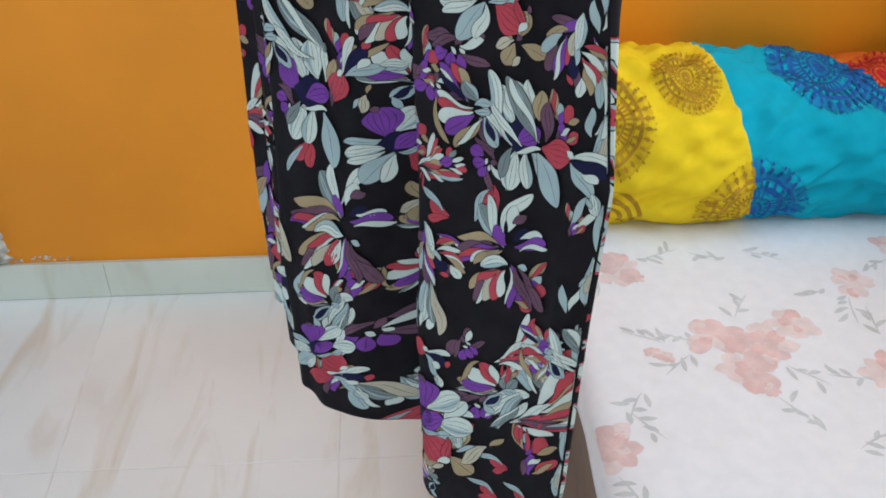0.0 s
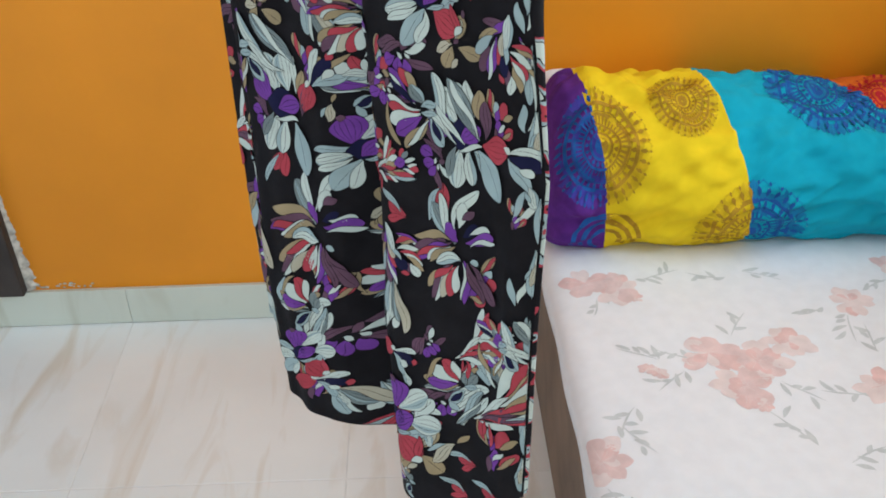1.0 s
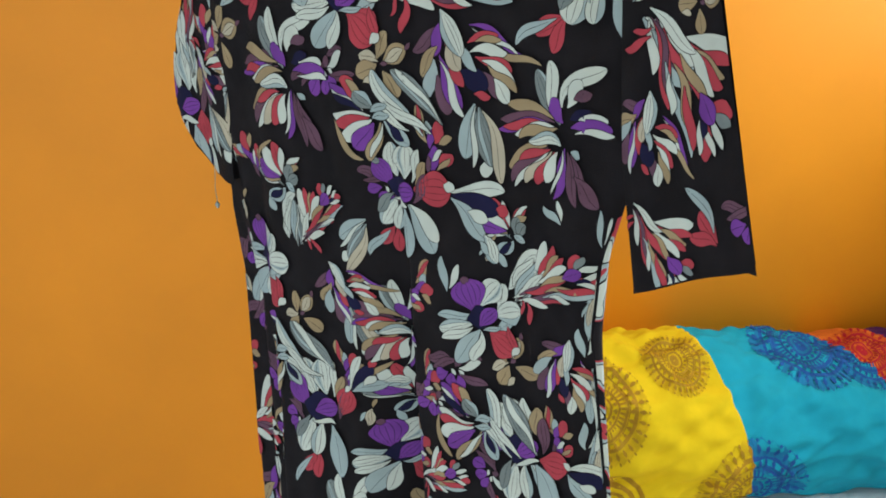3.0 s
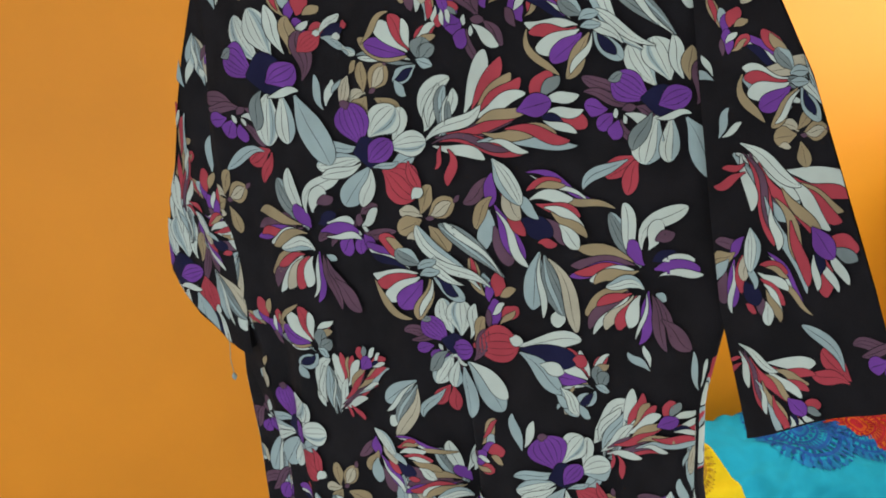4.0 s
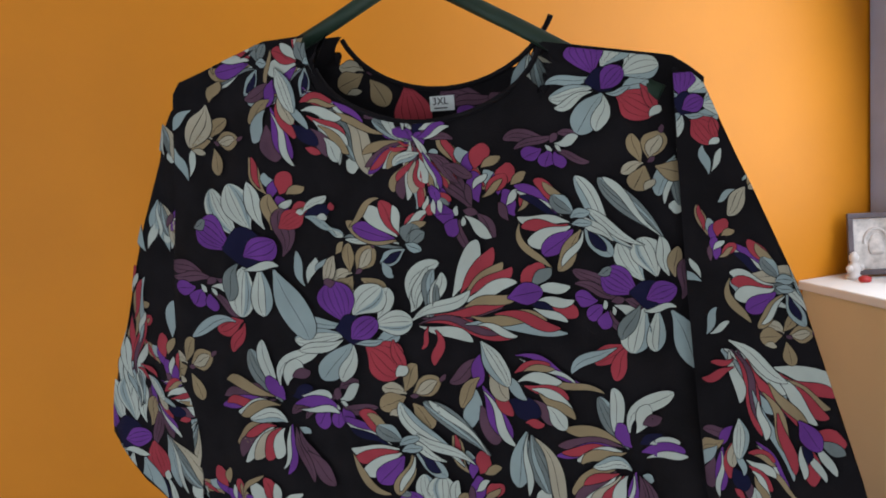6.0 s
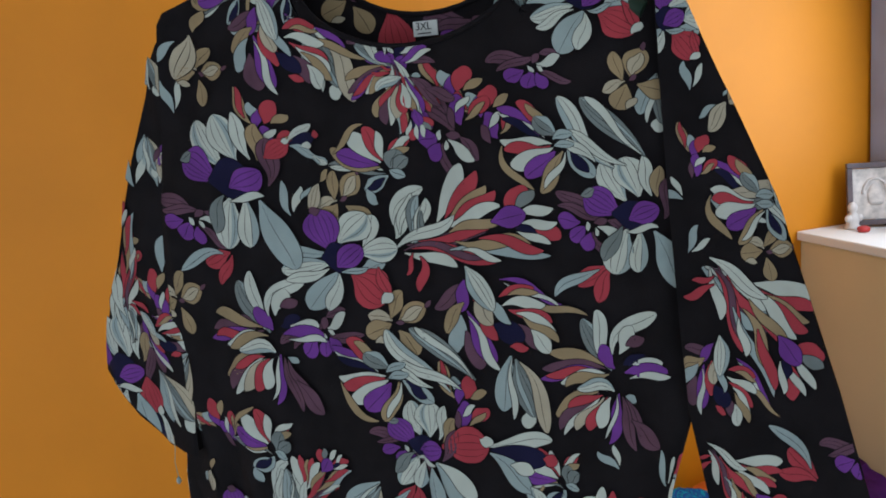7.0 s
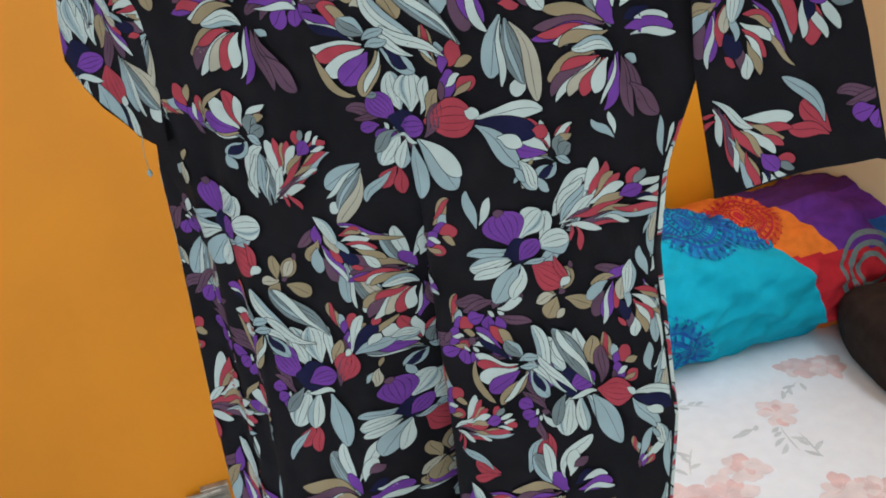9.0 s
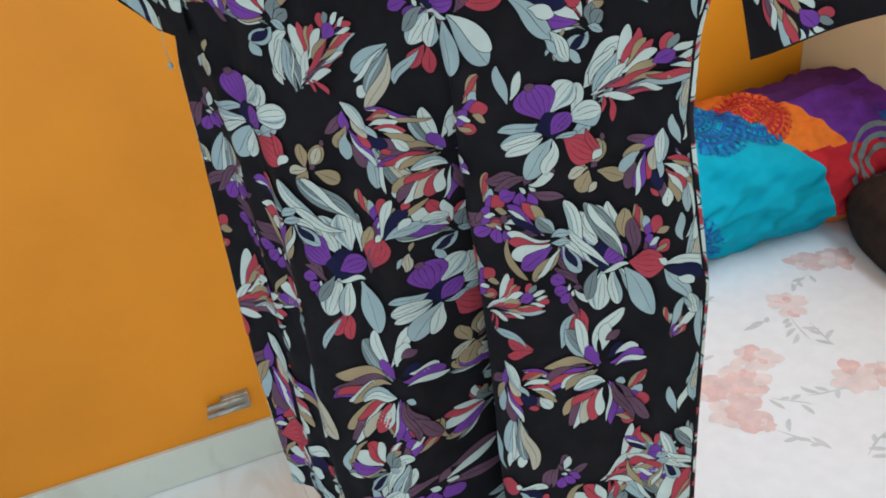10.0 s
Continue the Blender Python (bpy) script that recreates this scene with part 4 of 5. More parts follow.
def hang(p):
    for row in ((-8, 10, -66, 56, 22, "mauve", 30, 0.5, 1), (-10, 6, -18, 62, 20, "purple", 10, 0.5, 0), (-12, 46, -46, 102, 26, "tan", -20, 0.6, 1), (-18, 68, -30, 138, 28, "ice", -14, 0.58, 0), (-10, 96, 12, 164, 34, "mauve", 0, 0.6, 0), (-6, 60, 38, 152, 30, "purple", -6, 0.66, 0), (-4, 70, 44, 168, 11, "white", -8, 0.7, 0), (6, 40, 42, 112, 24, "red", -10, 0.62, 0), (8, 26, 36, 84, 26, "cream", -16, 0.6, 1),
                (50, 6, 158, 54, 13, "purple", 14, 0.45, 0), (56, 12, 150, 56, 6, "white", 14, 0.5, 0), (96, 48, 192, 66, 11, "tan", 6, 0.35, 0), (48, 36, 106, 22, 20, "red", 24, 0.6, 0), (62, 34, 112, 30, 10, "tan", 20, 0.5, 0), (52, 52, 124, 52, 17, "white", 24, 0.62, 0), (62, 60, 132, 82, 19, "red", 20, 0.62, 0), (74, 66, 138, 100, 17, "white", 16, 0.62, 0), (84, 74, 142, 116, 17, "tan", 14, 0.62, 0), (70, 84, 110, 128, 26, "mauve", 6, 0.6, 0), (96, 96, 126, 134, 26, "white", -6, 0.6, 1),
                (38, 84, 84, 112, 34, "navy", 0, 0.5, 0), (62, 124, 90, 128, 14, "red", 0, 0.5, 0), (24, 40, 64, 86, 14, "ice", 14, 0.5, 0), (-6, -18, 36, 60, 32, "white", 18, 0.42, 3)):
        p.leaf(*row)


def fan(p):
    for row in ((-8, -4, -54, -96, 38, "grey", 6, 0.6, 3), (-16, -10, -28, -112, 22, "white", 8, 0.66, 1), (-34, -6, -72, -36, 24, "mauve", 0, 0.5, 0), (-2, -8, -24, -50, 26, "purple", 10, 0.55, 0),
                (-4, -34, 72, -94, 23, "white", 76, 0.66, 1), (8, -34, 32, -78, 22, "white", 16, 0.66, 0), (20, -48, 48, -56, 16, "mauve", 10, 0.5, 0), (14, -14, 48, -28, 18, "navy", 0, 0.5, 0), (30, -14, 76, -10, 17, "white", 12, 0.66, 0), (16, 0, 84, 6, 22, "purple", 16, 0.6, 0), (24, 10, 88, 16, 10, "white", 20, 0.6, 0), (16, 42, 32, 52, 12, "ice", 20, 0.5, 0),
                (-20, -14, -122, -36, 20, "tan", -26, 0.6, 0), (-18, -8, -134, -6, 20, "mauve", -22, 0.6, 0), (-30, -6, -138, 12, 18, "purple", -20, 0.6, 0), (-34, -2, -128, 6, 14, "red", -20, 0.6, 0), (-20, 0, -100, 20, 17, "white", -30, 0.6, 0), (-12, 2, -92, 26, 18, "tan", -36, 0.6, 0),
                (-34, 34, -112, 78, 23, "tan", -24, 0.62, 0), (-32, 36, -106, 104, 21, "mauve", -18, 0.62, 0), (-28, 40, -98, 112, 13, "white", -14, 0.66, 0), (-24, 44, -76, 104, 21, "cream", -14, 0.66, 0), (-18, 44, -52, 104, 22, "red", -14, 0.66, 0), (-12, 44, -34, 100, 20, "white", -16, 0.66, 0), (-26, 40, -88, 62, 14, "red", -26, 0.6, 0),
                (4, 36, -20, 128, 17, "purple", 30, 0.45, 0), (0, 40, -26, 118, 6, "white", 26, 0.5, 0), (10, 42, 30, 138, 18, "mauve", -8, 0.5, 1), (16, 46, 52, 118, 12, "mauve", -14, 0.5, 1), (24, 84, 66, 140, 26, "mauve", -6, 0.6, 1), (-4, 32, -72, 30, 26, "white", -56, 0.4, 2)):
        p.leaf(*row)


def leaves(p):
    for row in ((0, 0, -16, 96, 36, "ice", -8, 0.56, 1), (24, 96, 24, 128, 22, "white", 0, 0.5, 0), (8, 6, 34, 108, 38, "grey", 6, 0.62, 4), (2, 4, 0, 112, 9, "white", 0, 0.7, 0), (14, 12, 52, 138, 27, "cream", 34, 0.68, 1)):
        p.leaf(*row)


def orchid(p):
    for row in ((0, -14, -80, -6, 22, "mauve", -34, 0.5, 2), (14, -18, -62, 10, 14, "mauve", -20, 0.5, 1), (20, -22, 60, -24, 16, "mauve", 10, 0.5, 1), (14, 8, 74, 26, 15, "mauve", -22, 0.5, 1), (14, -4, 58, -20, 15, "white", -16, 0.6, 0), (-14, 8, -46, 26, 28, "purple", -10, 0.62, 1), (0, 8, -8, 40, 27, "purple", 0, 0.62, 1), (12, 12, 24, 40, 20, "purple", 0, 0.6, 0), (6, -6, 18, -22, 12, "mauve", 0, 0.5, 0), (-4, 0, 6, 10, 7, "white", 0, 0.5, 0), (14, 0, 24, 8, 7, "white", 0, 0.5, 0)):
        p.leaf(*row)


def iris(p):
    for row in ((-8, 2, -46, 22, 18, "cream", -20, 0.6, 1), (-12, 0, -24, -50, 26, "tan", 24, 0.55, 1), (2, -6, 20, -54, 38, "tan", 4, 0.5, 0), (4, -10, 18, -48, 18, "cream", 4, 0.5, 1), (-6, 8, -26, 50, 36, "tan", 8, 0.62, 1), (12, 8, 60, 26, 32, "tan", 18, 0.62, 1), (-6, 50, 10, 32, 11, "cream", 20, 0.5, 0), (22, -52, 22, -66, 7, "mauve", 0, 0.4, 0), (0, 0, 10, -8, 8, "mauve", 0, 0.5, 0)):
        p.leaf(*row)


def drop(p):
    for row in ((16, -12, -36, 22, 32, "red", -6, 0.62, 2), (20, -8, -4, 52, 22, "red", -6, 0.62, 1), (0, -6, -80, 44, 17, "ice", -46, 0.55, 1)):
        p.leaf(*row)


def flame(p):
    for row in ((-14, 12, -36, -54, 20, "tan", 14, 0.55, 0), (-22, 2, -32, -54, 10, "red", 10, 0.5, 0), (0, 12, -12, -26, 17, "ice", 14, 0.55, 0), (-6, 22, 4, -14, 17, "purple", 10, 0.5, 0), (8, 12, 26, -26, 27, "red", 8, 0.5, 0), (18, 12, 46, 0, 15, "tan", 14, 0.5, 0), (4, 66, 4, 16, 25, "purple", 6, 0.5, 0), (0, 44, 24, 24, 10, "white", 16, 0.5, 0), (18, 56, 46, 28, 22, "red", -8, 0.55, 0), (12, 60, 42, 36, 9, "tan", -8, 0.55, 0), (-8, 70, -10, 36, 12, "mauve", 0, 0.5, 0)):
        p.leaf(*row)


def bulb(p):
    for row in ((44, -4, 150, -10, 28, "white", 22, 0.6, 1), (48, 2, 140, 26, 36, "navy", 6, 0.62, 0), (134, 22, 156, 26, 22, "red", 0, 0.5, 0), (46, 8, 112, 84, 27, "ice", 14, 0.55, 1), (80, 30, 116, 46, 20, "white", 14, 0.6, 0), (110, 72, 136, 122, 28, "white", -10, 0.56, 3), (102, 84, 118, 108, 9, "ice", 0, 0.5, 0), (-44, 0, 44, -4, 66, "red", 0, 0.52, 4), (30, -16, 52, -8, 17, "white", 0, 0.5, 0)):
        p.leaf(*row)


def pair(p):
    p.leaf(0, 0, 60, 84, 44, "ice", 10, 0.66, 1)
    p.leaf(4, 0, 68, 62, 30, "white", 16, 0.68, 0)


def bud(p):
    for row in ((6, -22, -8, 26, 24, "cream", 10, 0.5, 2), (-8, -14, -26, 12, 8, "ice", -20, 0.5, 0), (10, -28, 20, -50, 9, "tan", 14, 0.5, 0)):
        p.leaf(*row)


def stalk(p):
    for row in ((0, 0, -14, -60, 15, "ice", 30, 0.5, 0), (6, -6, 22, -50, 13, "white", -10, 0.55, 0)):
        p.leaf(*row)


MOTIFS = {"drop": drop, "flame": flame, "orchid": orchid, "stalk": stalk, "leaves": leaves, "pair": pair, "shell": shell, "iris": iris, "fan": fan, "hang": hang, "curl": curl, "bud": bud, "spray": spray, "bulb": bulb, "shell_turned": shell_turned, "anemone_a": anemone_a, "anemone_b": anemone_b}

# where they lie: across, height, turn, millimetres to a unit across and upwards, slant
PLACES = {
    "anemone_b": [(-0.019, 1.560, 0, 0.570, 0.487, 0.02), (-0.102, 0.772, 10, 0.524, 0.450, 0.44), (0.201, 1.749, -10, 0.393, 0.364, -0.10), (-0.179, 1.271, 0, 0.604, 0.525, 0.09), (0.136, 1.297, -8, 0.417, 0.428, 0.09), (0.079, 0.780, 20, 0.717, 0.712, 0.50), (-0.004, 1.087, 0, 0.432, 0.493, 0.20)],
    "anemone_a": [(-0.130, 1.626, -4, 0.736, 0.579, -0.02), (0.224, 1.593, 0, 0.420, 0.413, 0.00), (0.038, 1.394, 20, 0.443, 0.413, 0.13), (-0.093, 1.124, 12, 0.540, 0.577, 0.19), (0.173, 1.179, -8, 0.431, 0.496, 0.17), (-0.350, 0.717, 0, 0.663, 0.770, 0.33)],
    "shell": [(0.031, 1.631, 0, 0.527, 0.453, -0.02), (-0.122, 1.370, 0, 0.607, 0.507, 0.04), (0.163, 1.376, -10, 0.437, 0.427, 0.04), (0.014, 1.159, 0, 0.483, 0.504, 0.15), (0.174, 0.881, -10, 0.535, 0.548, 0.48), (-0.085, 0.849, 0, 0.489, 0.616, 0.35)],
    "shell_turned": [(0.173, 1.649, 0, 0.437, 0.413, -0.04), (0.019, 1.462, -5, 0.529, 0.475, 0.08), (-0.148, 1.174, -3, 0.554, 0.525, 0.15), (0.133, 1.193, 10, 0.426, 0.471, 0.16), (0.221, 0.961, 0, 0.314, 0.446, 0.33)],
    "curl": [(0.039, 1.592, 15, 0.500, 0.437, 0.00), (-0.119, 1.332, 0, 0.546, 0.469, 0.06), (0.171, 1.343, 32, 0.445, 0.452, 0.06), (0.174, 0.857, 40, 0.570, 0.592, 0.49), (-0.080, 0.833, 35, 0.522, 0.666, 0.36)],
    "spray": [(0.030, 1.566, 0, 0.537, 0.470, 0.02), (0.045, 1.716, 88, 0.279, 0.235, -0.08), (-0.102, 1.312, -42, 0.336, 0.295, 0.07), (0.164, 1.321, -12, 0.317, 0.329, 0.08), (-0.347, 0.964, -6, 0.538, 0.555, 0.22), (0.059, 1.103, -3, 0.245, 0.289, 0.22), (0.184, 0.837, -8, 0.509, 0.541, 0.52), (0.164, 0.916, -8, 0.291, 0.412, 0.36)],
    "hang": [(0.094, 1.544, 0, 0.497, 0.457, 0.03), (-0.080, 1.770, 10, 0.551, 0.428, -0.10), (-0.064, 1.291, -6, 0.394, 0.361, 0.08), (-0.286, 0.927, 8, 0.654, 0.703, 0.24), (0.079, 1.045, 0, 0.322, 0.400, 0.25), (0.217, 1.291, 36, 0.305, 0.333, 0.10)],
    "fan": [(-0.104, 1.485, -2, 0.640, 0.533, 0.06), (0.208, 1.472, 0, 0.440, 0.450, 0.08), (0.019, 1.246, 0, 0.429, 0.426, 0.10), (-0.061, 0.976, 0, 0.539, 0.636, 0.27), (0.169, 1.060, -14, 0.424, 0.546, 0.26), (0.045, 1.712, -34, 0.380, 0.320, -0.07)],
    "leaves": [(0.244, 1.691, 12, 0.320, 0.312, -0.07), (0.257, 1.717, 8, 0.312, 0.307, -0.09), (-0.070, 0.720, -30, 0.601, 0.544, 0.48), (0.183, 0.924, -40, 0.431, 0.439, 0.45), (-0.033, 1.745, -8, 0.553, 0.440, -0.09), (0.124, 1.480, 0, 0.487, 0.470, 0.08), (-0.041, 1.254, -5, 0.446, 0.426, 0.11), (-0.186, 0.956, -12, 0.583, 0.651, 0.26), (0.084, 0.988, 8, 0.408, 0.523, 0.29), (-0.017, 0.737, -30, 0.546, 0.515, 0.47), (-0.321, 1.198, 0, 0.220, 0.189, 0.10)],
    "orchid": [(0.081, 1.658, 60, 0.588, 0.520, -0.04), (0.041, 1.726, 0, 0.510, 0.427, -0.08), (-0.041, 0.817, 0, 0.863, 0.762, 0.42), (0.145, 0.843, 0, 0.563, 0.552, 0.48), (-0.053, 1.489, -20, 0.603, 0.517, 0.06), (0.153, 1.703, 0, 0.443, 0.403, -0.07), (-0.192, 1.589, 20, 0.693, 0.537, 0.00), (0.193, 1.586, 40, 0.437, 0.423, 0.00), (-0.273, 1.160, -22, 0.683, 0.613, 0.13), (0.106, 1.239, 0, 0.449, 0.472, 0.13), (-0.122, 1.100, 60, 0.415, 0.441, 0.20), (0.142, 1.143, 60, 0.348, 0.422, 0.20), (0.020, 1.391, 20, 0.456, 0.421, 0.12), (0.080, 1.198, 0, 0.544, 0.426, 0.23)],
    "iris": [(0.106, 0.743, 20, 0.773, 0.773, 0.52), (0.026, 1.504, 40, 0.547, 0.487, 0.05), (0.227, 1.688, 0, 0.407, 0.393, -0.07), (-0.109, 1.230, 12, 0.486, 0.456, 0.12), (0.163, 1.260, 0, 0.414, 0.443, 0.11), (0.010, 1.009, 0, 0.453, 0.540, 0.24), (-0.163, 1.720, 60, 0.585, 0.441, -0.07)],
    "drop": [(-0.010, 0.668, 0, 0.908, 0.865, 0.49), (-0.160, 1.553, 10, 0.673, 0.533, 0.02), (0.199, 1.549, 0, 0.437, 0.433, 0.03), (-0.107, 1.054, -20, 0.449, 0.497, 0.23), (0.146, 1.111, -35, 0.352, 0.439, 0.23), (0.015, 1.344, -20, 0.422, 0.391, 0.06)],
    "flame": [(0.091, 1.694, -10, 0.528, 0.462, -0.06), (0.211, 0.820, 0, 0.630, 0.667, 0.52), (0.231, 0.961, 30, 0.439, 0.459, 0.44), (-0.056, 0.904, 0, 0.618, 0.516, 0.37), (-0.093, 0.737, 0, 0.729, 0.622, 0.45), (-0.095, 1.679, 0, 0.607, 0.477, -0.05), (0.078, 1.447, 0, 0.520, 0.490, 0.09), (0.113, 1.678, -20, 0.470, 0.420, -0.06), (-0.052, 1.187, 0, 0.444, 0.441, 0.14), (0.209, 1.208, 0, 0.347, 0.399, 0.15), (-0.328, 1.094, 30, 0.589, 0.566, 0.16), (-0.298, 0.810, 40, 0.653, 0.742, 0.30), (0.196, 1.026, 60, 0.374, 0.506, 0.29), (0.074, 1.220, 30, 0.401, 0.419, 0.14), (0.230, 1.119, 0, 0.202, 0.263, 0.22)],
    "bulb": [(0.082, 0.797, 10, 0.404, 0.400, 0.49), (-0.110, 0.718, 0, 0.452, 0.396, 0.46), (0.079, 1.399, 0, 0.500, 0.477, 0.10), (-0.082, 1.649, -30, 0.332, 0.266, -0.03), (-0.056, 1.139, -62, 0.380, 0.409, 0.18), (0.207, 1.173, 6, 0.336, 0.394, 0.17), (-0.281, 0.775, 0, 0.614, 0.717, 0.32), (0.070, 0.885, 10, 0.274, 0.370, 0.36)],
    "pair": [(0.050, 1.381, 0, 0.523, 0.493, 0.11), (0.184, 1.164, 0, 0.345, 0.401, 0.18), (-0.341, 0.714, 0, 0.702, 0.819, 0.34)],
    "bud": [(-0.179, 1.736, 10, 1.122, 0.833, -0.08), (0.145, 0.762, 30, 0.785, 0.808, 0.53), (-0.040, 1.611, 10, 0.577, 0.480, -0.01), (-0.232, 1.314, 0, 0.625, 0.516, 0.06), (0.138, 1.356, 0, 0.319, 0.314, 0.05), (-0.029, 1.129, 0, 0.376, 0.413, 0.19)],
    "stalk": [(0.067, 0.910, 0, 0.808, 0.707, 0.40), (-0.132, 0.839, 30, 0.909, 0.710, 0.38), (-0.070, 1.594, 0, 0.600, 0.493, 0.00), (-0.315, 1.252, 0, 0.707, 0.590, 0.08), (0.097, 1.312, 0, 0.517, 0.517, 0.08), (0.228, 1.110, 40, 0.407, 0.531, 0.23), (-0.009, 1.209, 0, 0.422, 0.422, 0.13), (0.235, 1.198, 10, 0.362, 0.422, 0.16), (0.231, 1.284, 0, 0.381, 0.417, 0.10), (0.234, 1.017, 0, 0.384, 0.533, 0.30)],
}
RIGHT = {
    "anemone_b": [(0.259, 1.728, 10, 0.304, 0.296, -0.10)],
    "bud": [(0.289, 1.661, 15, 0.436, 0.448, -0.06), (0.301, 1.675, 15, 0.283, 0.291, -0.06)],
    "shell_turned": [(0.317, 1.607, 8, 0.333, 0.355, -0.01)],
    "pair": [(0.277, 1.558, -10, 0.541, 0.565, 0.03)],
    "spray": [(0.282, 1.565, 62, 0.399, 0.417, 0.03), (0.277, 1.429, 58, 0.280, 0.303, 0.12)],
    "hang": [(0.287, 1.505, 30, 0.307, 0.328, 0.07)],
    "leaves": [(0.282, 1.606, -70, 0.377, 0.387, -0.01), (0.371, 1.490, -40, 0.264, 0.301, 0.09)],
    "drop": [(0.346, 1.426, 70, 0.389, 0.440, 0.13)],
    "orchid": [(0.380, 1.447, 0, 0.327, 0.380, 0.13)],
    "flame": [(0.273, 1.641, 0, 0.304, 0.307, -0.04)],
}
LEFT = {
    "anemone_a": [(-0.355, 1.415, 10, 0.817, 0.617, 0.08)],
    "spray": [(-0.339, 1.477, -75, 0.628, 0.470, 0.05)],
    "bulb": [(-0.312, 1.393, 75, 0.576, 0.448, 0.10)],
    "leaves": [(-0.287, 1.425, -22, 0.717, 0.561, 0.08), (-0.241, 1.743, 0, 0.426, 0.308, -0.08), (-0.264, 1.667, 0, 0.446, 0.326, -0.04)],
    "hang": [(-0.304, 1.480, -20, 0.482, 0.368, 0.05)],
    "curl": [(-0.347, 1.476, 0, 0.675, 0.504, 0.06)],
    "flame": [(-0.314, 1.563, 0, 0.560, 0.415, 0.01)],
    "stalk": [(-0.258, 1.532, 20, 0.757, 0.580, 0.03), (-0.286, 1.617, 0, 0.770, 0.567, -0.01), (-0.252, 1.617, 0, 0.666, 0.498, -0.01)],
}
BACK = {
    "bulb": [(0.02, 1.735, 80, 0.55, 0.5, 0)], "orchid": [(0.09, 1.735, 10, 0.55, 0.5, 0)], "iris": [(-0.02, 1.77, 40, 0.55, 0.5, 0)], "leaves": [(0.13, 1.775, 0, 0.5, 0.4, 0)],
    "anemone_b": [(0.0, 0.98, 0, 0.7, 0.7, 0)], "curl": [(-0.01, 0.82, 20, 0.8, 0.8, 0), (0.0, 1.12, 0, 0.7, 0.7, 0)], "fan": [(-0.01, 0.74, 0, 0.7, 0.7, 0)],
}


def print_on(point, places, parent, inside=None, seed=1):
    layer, taken, g = 0, [], random.Random(seed)
    for kind, draw in MOTIFS.items():
        for u, z, turn, kx, ky, slant in places.get(kind, ()):
            p = Prints(point, C)
            layer += 1
            p.lift = 0.000012 * layer
            p.rng = random.Random(seed * 100 + layer)
            p.lie(u, z, turn, kx / 1000, ky / 1000, slant)
            draw(p)
            taken += [p.spot(x, y) for x, y in p.marks]
            under("printed_flower", p.mesh("printed_flower"), parent)
    # small dull sprigs on the ground that the large flowers leave bare
    for _ in range(2500 if inside else 0):
        u, z = g.uniform(-0.38, 0.40), g.uniform(0.64, 1.79)
        k = 0.00056 - 0.00055 * u
        if not inside(u, z) or min((a - u) ** 2 + (b - z) ** 2 for a, b in taken) < ((36 if z > 1.22 else 44) * k) ** 2:
            continue
        p = Prints(point, C)
        p.lie(u, z, g.uniform(-60, 60), 0.8 * k, 0.8 * k, 0.1)
        g.choice((drop, flame, orchid, stalk, leaves, iris, shell, flame))(p)
        taken += [p.spot(x, y) for x, y in p.marks]
        under("printed_sprig", p.mesh("printed_sprig"), parent)


# a run of blades up the side seam
for k in range(26):
    h = 1.38 - 0.027 * k
    kind = ("stalk", "pair", "bud", "stalk", "leaves")[k % 5]
    PLACES[kind] = PLACES[kind] + [(sr(h) - 0.003, h, (6, 40, 0, 10, -14)[k % 5], 0.24, 0.5, 0.1)]
print_on(body_point, PLACES, dress, lambda u, z: hem(u) + 0.015 < z < top_edge(u) - 0.015 and sl(z) + 0.008 < u < sr(z) - 0.008, 3)
print_on(right_point, RIGHT, right_sleeve, lambda u, z: cuff_r(u) + 0.01 < z < 1.735 and lerp_table(R_IN, z) + 0.006 < u < lerp_table(R_OUT, z) - 0.006, 4)
print_on(left_point, LEFT, left_sleeve, lambda u, z: cuff_l(u) + 0.01 < z < 1.755 and lerp_table(L_OUT, z) + 0.006 < u < lerp_table(L_IN, z) - 0.006, 5)
print_on(back_point, BACK, dress)

# neck binding
part("neck_binding", tube([(u, -back_w(u, 1.75) - 0.002, neck(u, 1.752) - 0.001) for u in [0.055 + 0.096 * math.sin(k / 20 * math.pi - math.pi / 2) for k in range(21)]], 0.0022), BLACK, dress)
part("neck_binding", tube([(u, -drape(u, 1.73) - 0.001, neck(u, 1.727) - 0.001) for u in [0.055 + 0.096 * math.sin(k / 20 * math.pi - math.pi / 2) for k in range(21)]], 0.0022), BLACK, dress)

# loose thread at the cuff
part("loose_thread", tube([(-0.262, 0.002, 1.364), (-0.260, 0.0, 1.35), (-0.264, 0.001, 1.335), (-0.2605, 0.0, 1.318)], 0.0005, n=5), C["cream"], dress)
part("thread_knot", lathe([(0.0008, 0), (0.0028, 0.003), (0.0020, 0.006), (0.0006, 0.008)], 8, (-0.261, 0.0, 1.312)), C["ice"], dress)

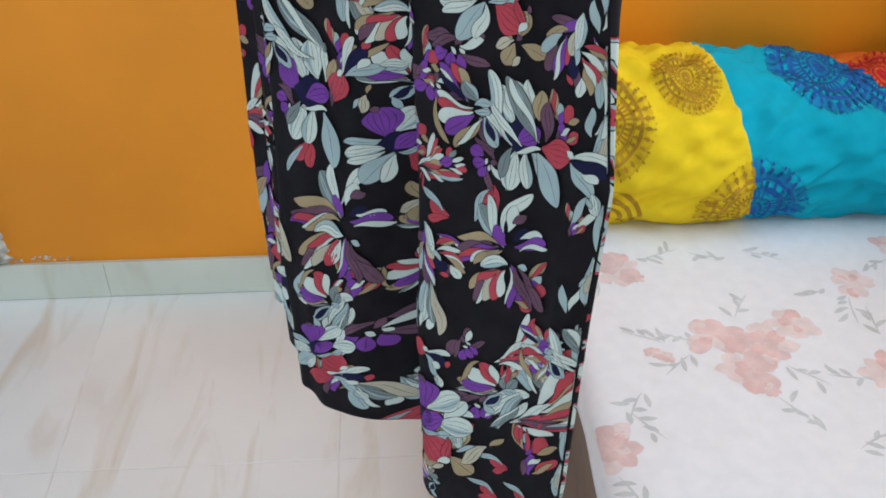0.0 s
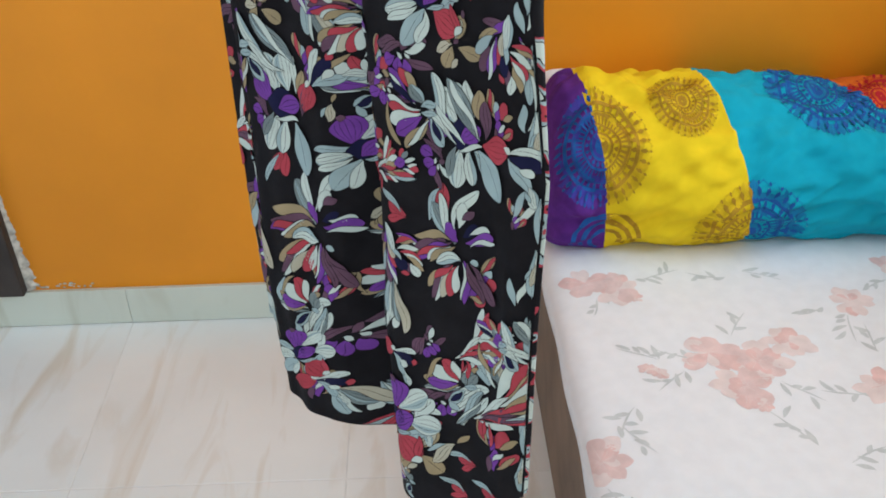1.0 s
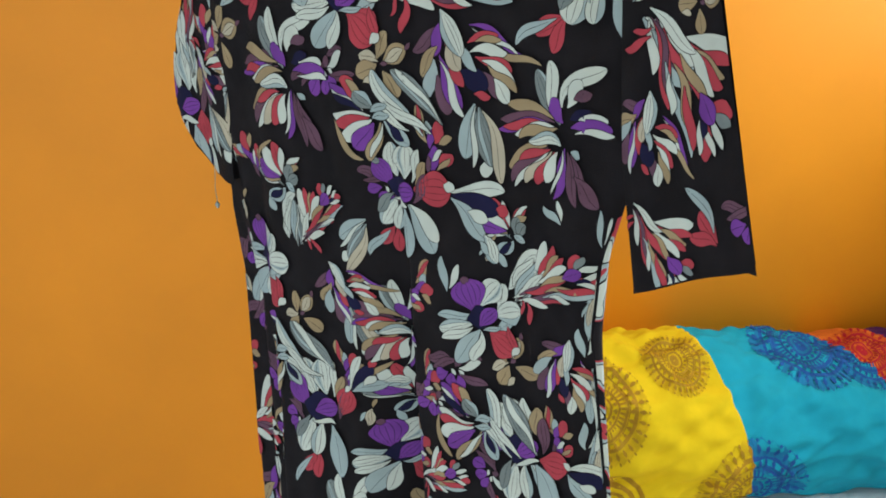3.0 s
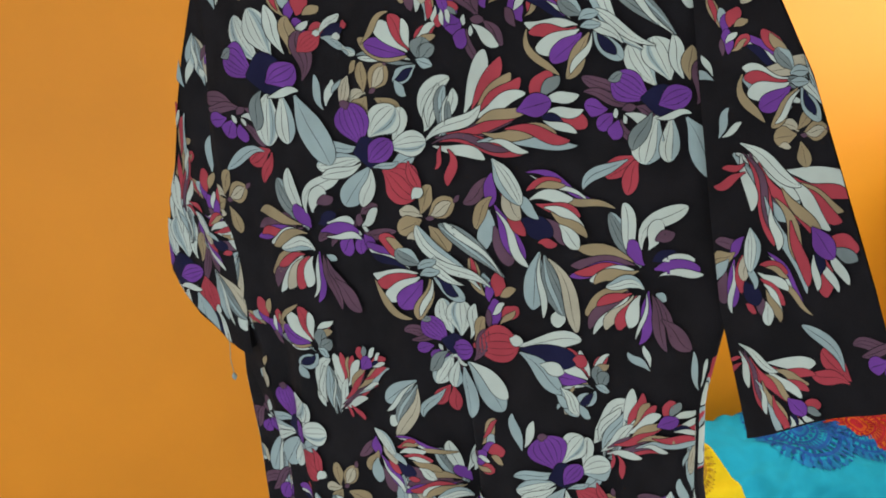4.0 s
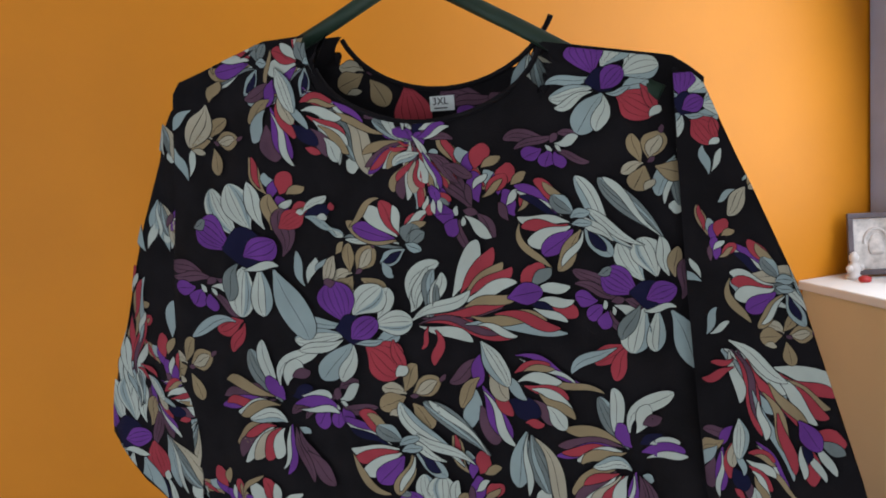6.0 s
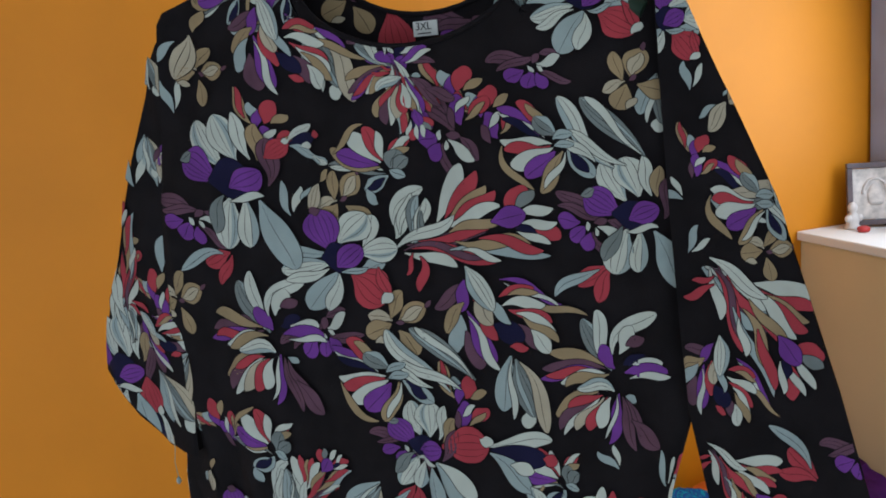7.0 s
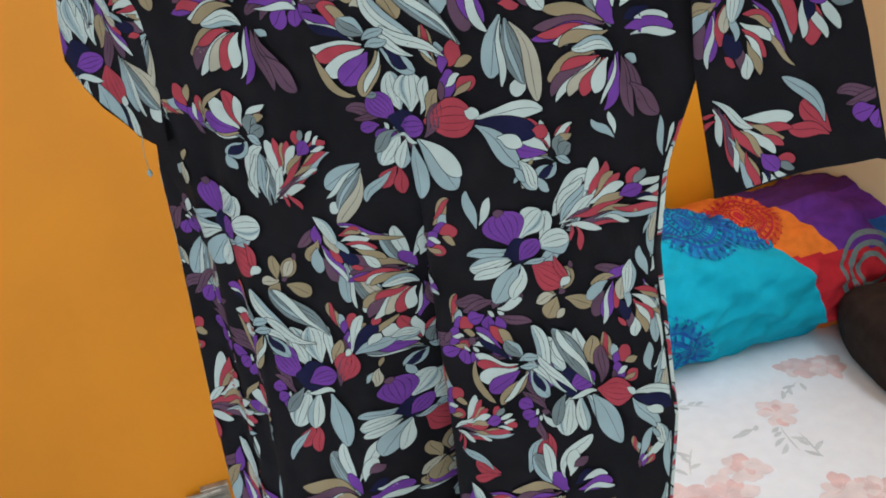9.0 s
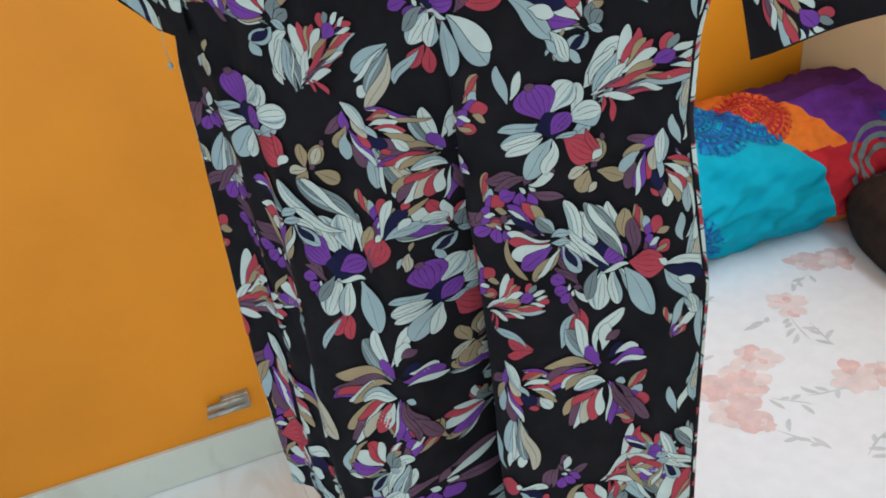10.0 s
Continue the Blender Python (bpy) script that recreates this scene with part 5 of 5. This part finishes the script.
# size label, sewn inside the back neckline
lab = slab("size_label", 0.040, 0.062, -back_w(0.05, 1.74) - 0.004, -back_w(0.05, 1.74) - 0.0028, 1.7335, 1.7455, PAPER, dress, "small white size label", bevel=0)
txt = bpy.data.curves.new("size_text", "FONT")
txt.body, txt.size, txt.extrude = "3XL", 0.0085, 0.0002
txt.materials.append(INK)
tob = new("size_text", txt)
tob.parent = lab
tob.matrix_local = pose(0.0425, -back_w(0.05, 1.74) - 0.0046, 1.7385, 90, 0, 0)
slab("print_bar", 0.044, 0.056, -back_w(0.05, 1.74) - 0.0046, -back_w(0.05, 1.74) - 0.0041, 1.7352, 1.7362, INK, lab, bevel=0)

# hanger
hg = empty("clothes_hanger", "dark green plastic clothes hanger inside the dress", "hanger")
hg.matrix_world = dress.matrix_world.copy()
part("arm", tube([(-0.175, 0.006, 1.752), (-0.10, 0.006, 1.785), (-0.03, 0.006, 1.812), (0.04, 0.006, 1.842)], 0.0065), HANGER, hg)
part("arm", tube([(0.236, 0.006, 1.735), (0.19, 0.006, 1.757), (0.13, 0.006, 1.792), (0.04, 0.006, 1.842)], 0.0065), HANGER, hg)
hook = [(0.04, 0.006, 1.84), (0.04, 0.006, 1.90)] + [(0.04 + 0.022 * (math.cos(a) - 1) * -1 - 0.0, 0.006, 1.90 + 0.022 * math.sin(a)) for a in [math.pi - math.pi * k / 10 for k in range(11)]]
part("hook", tube(hook, 0.0022), STEEL, hg)
cord = part("hanging_cord", tube([(OX + 0.062 * 0.686 + 0.006 * 0.728, OY - 0.062 * 0.728 + 0.006 * 0.686, z) for z in (1.921, 2.3, H)], 0.0015), STEEL)
tagged(cord, "thin steel wire from the ceiling that holds the hanger", "wire")

# ---- skirting and floor tiles, piece by piece ----
skirt = structure(slab("baseboard", X0, 0.46, Y1 - 0.006, Y1, 0.0, 0.108, SKIRT, bevel=0), "pale greenish marble skirting tiles along the orange wall", "skirting")
x = X0
for x1 in (-1.79, -1.19, -0.59, 0.01, 0.46):
    slab("tile", x + 0.0004, x1 - 0.0004, Y1 - 0.014, Y1 - 0.007, 0.0, 0.110, SKIRT, skirt, bevel=0.0008)
    x = x1
tile = None
for i in range(7):
    for j in range(8):
        if tile is None:
            tile = slab("tile", -0.299, 0.299, -0.299, 0.299, -0.010, 0.0, FLOOR, floor, bevel=0.001)
            ob = tile
        else:
            ob = new("tile", tile.data)
            ob.parent = floor
        ob.location = (-1.79 + 0.6 * i - 0.3, -1.30 + 0.6 * j - 0.12, -0.002)
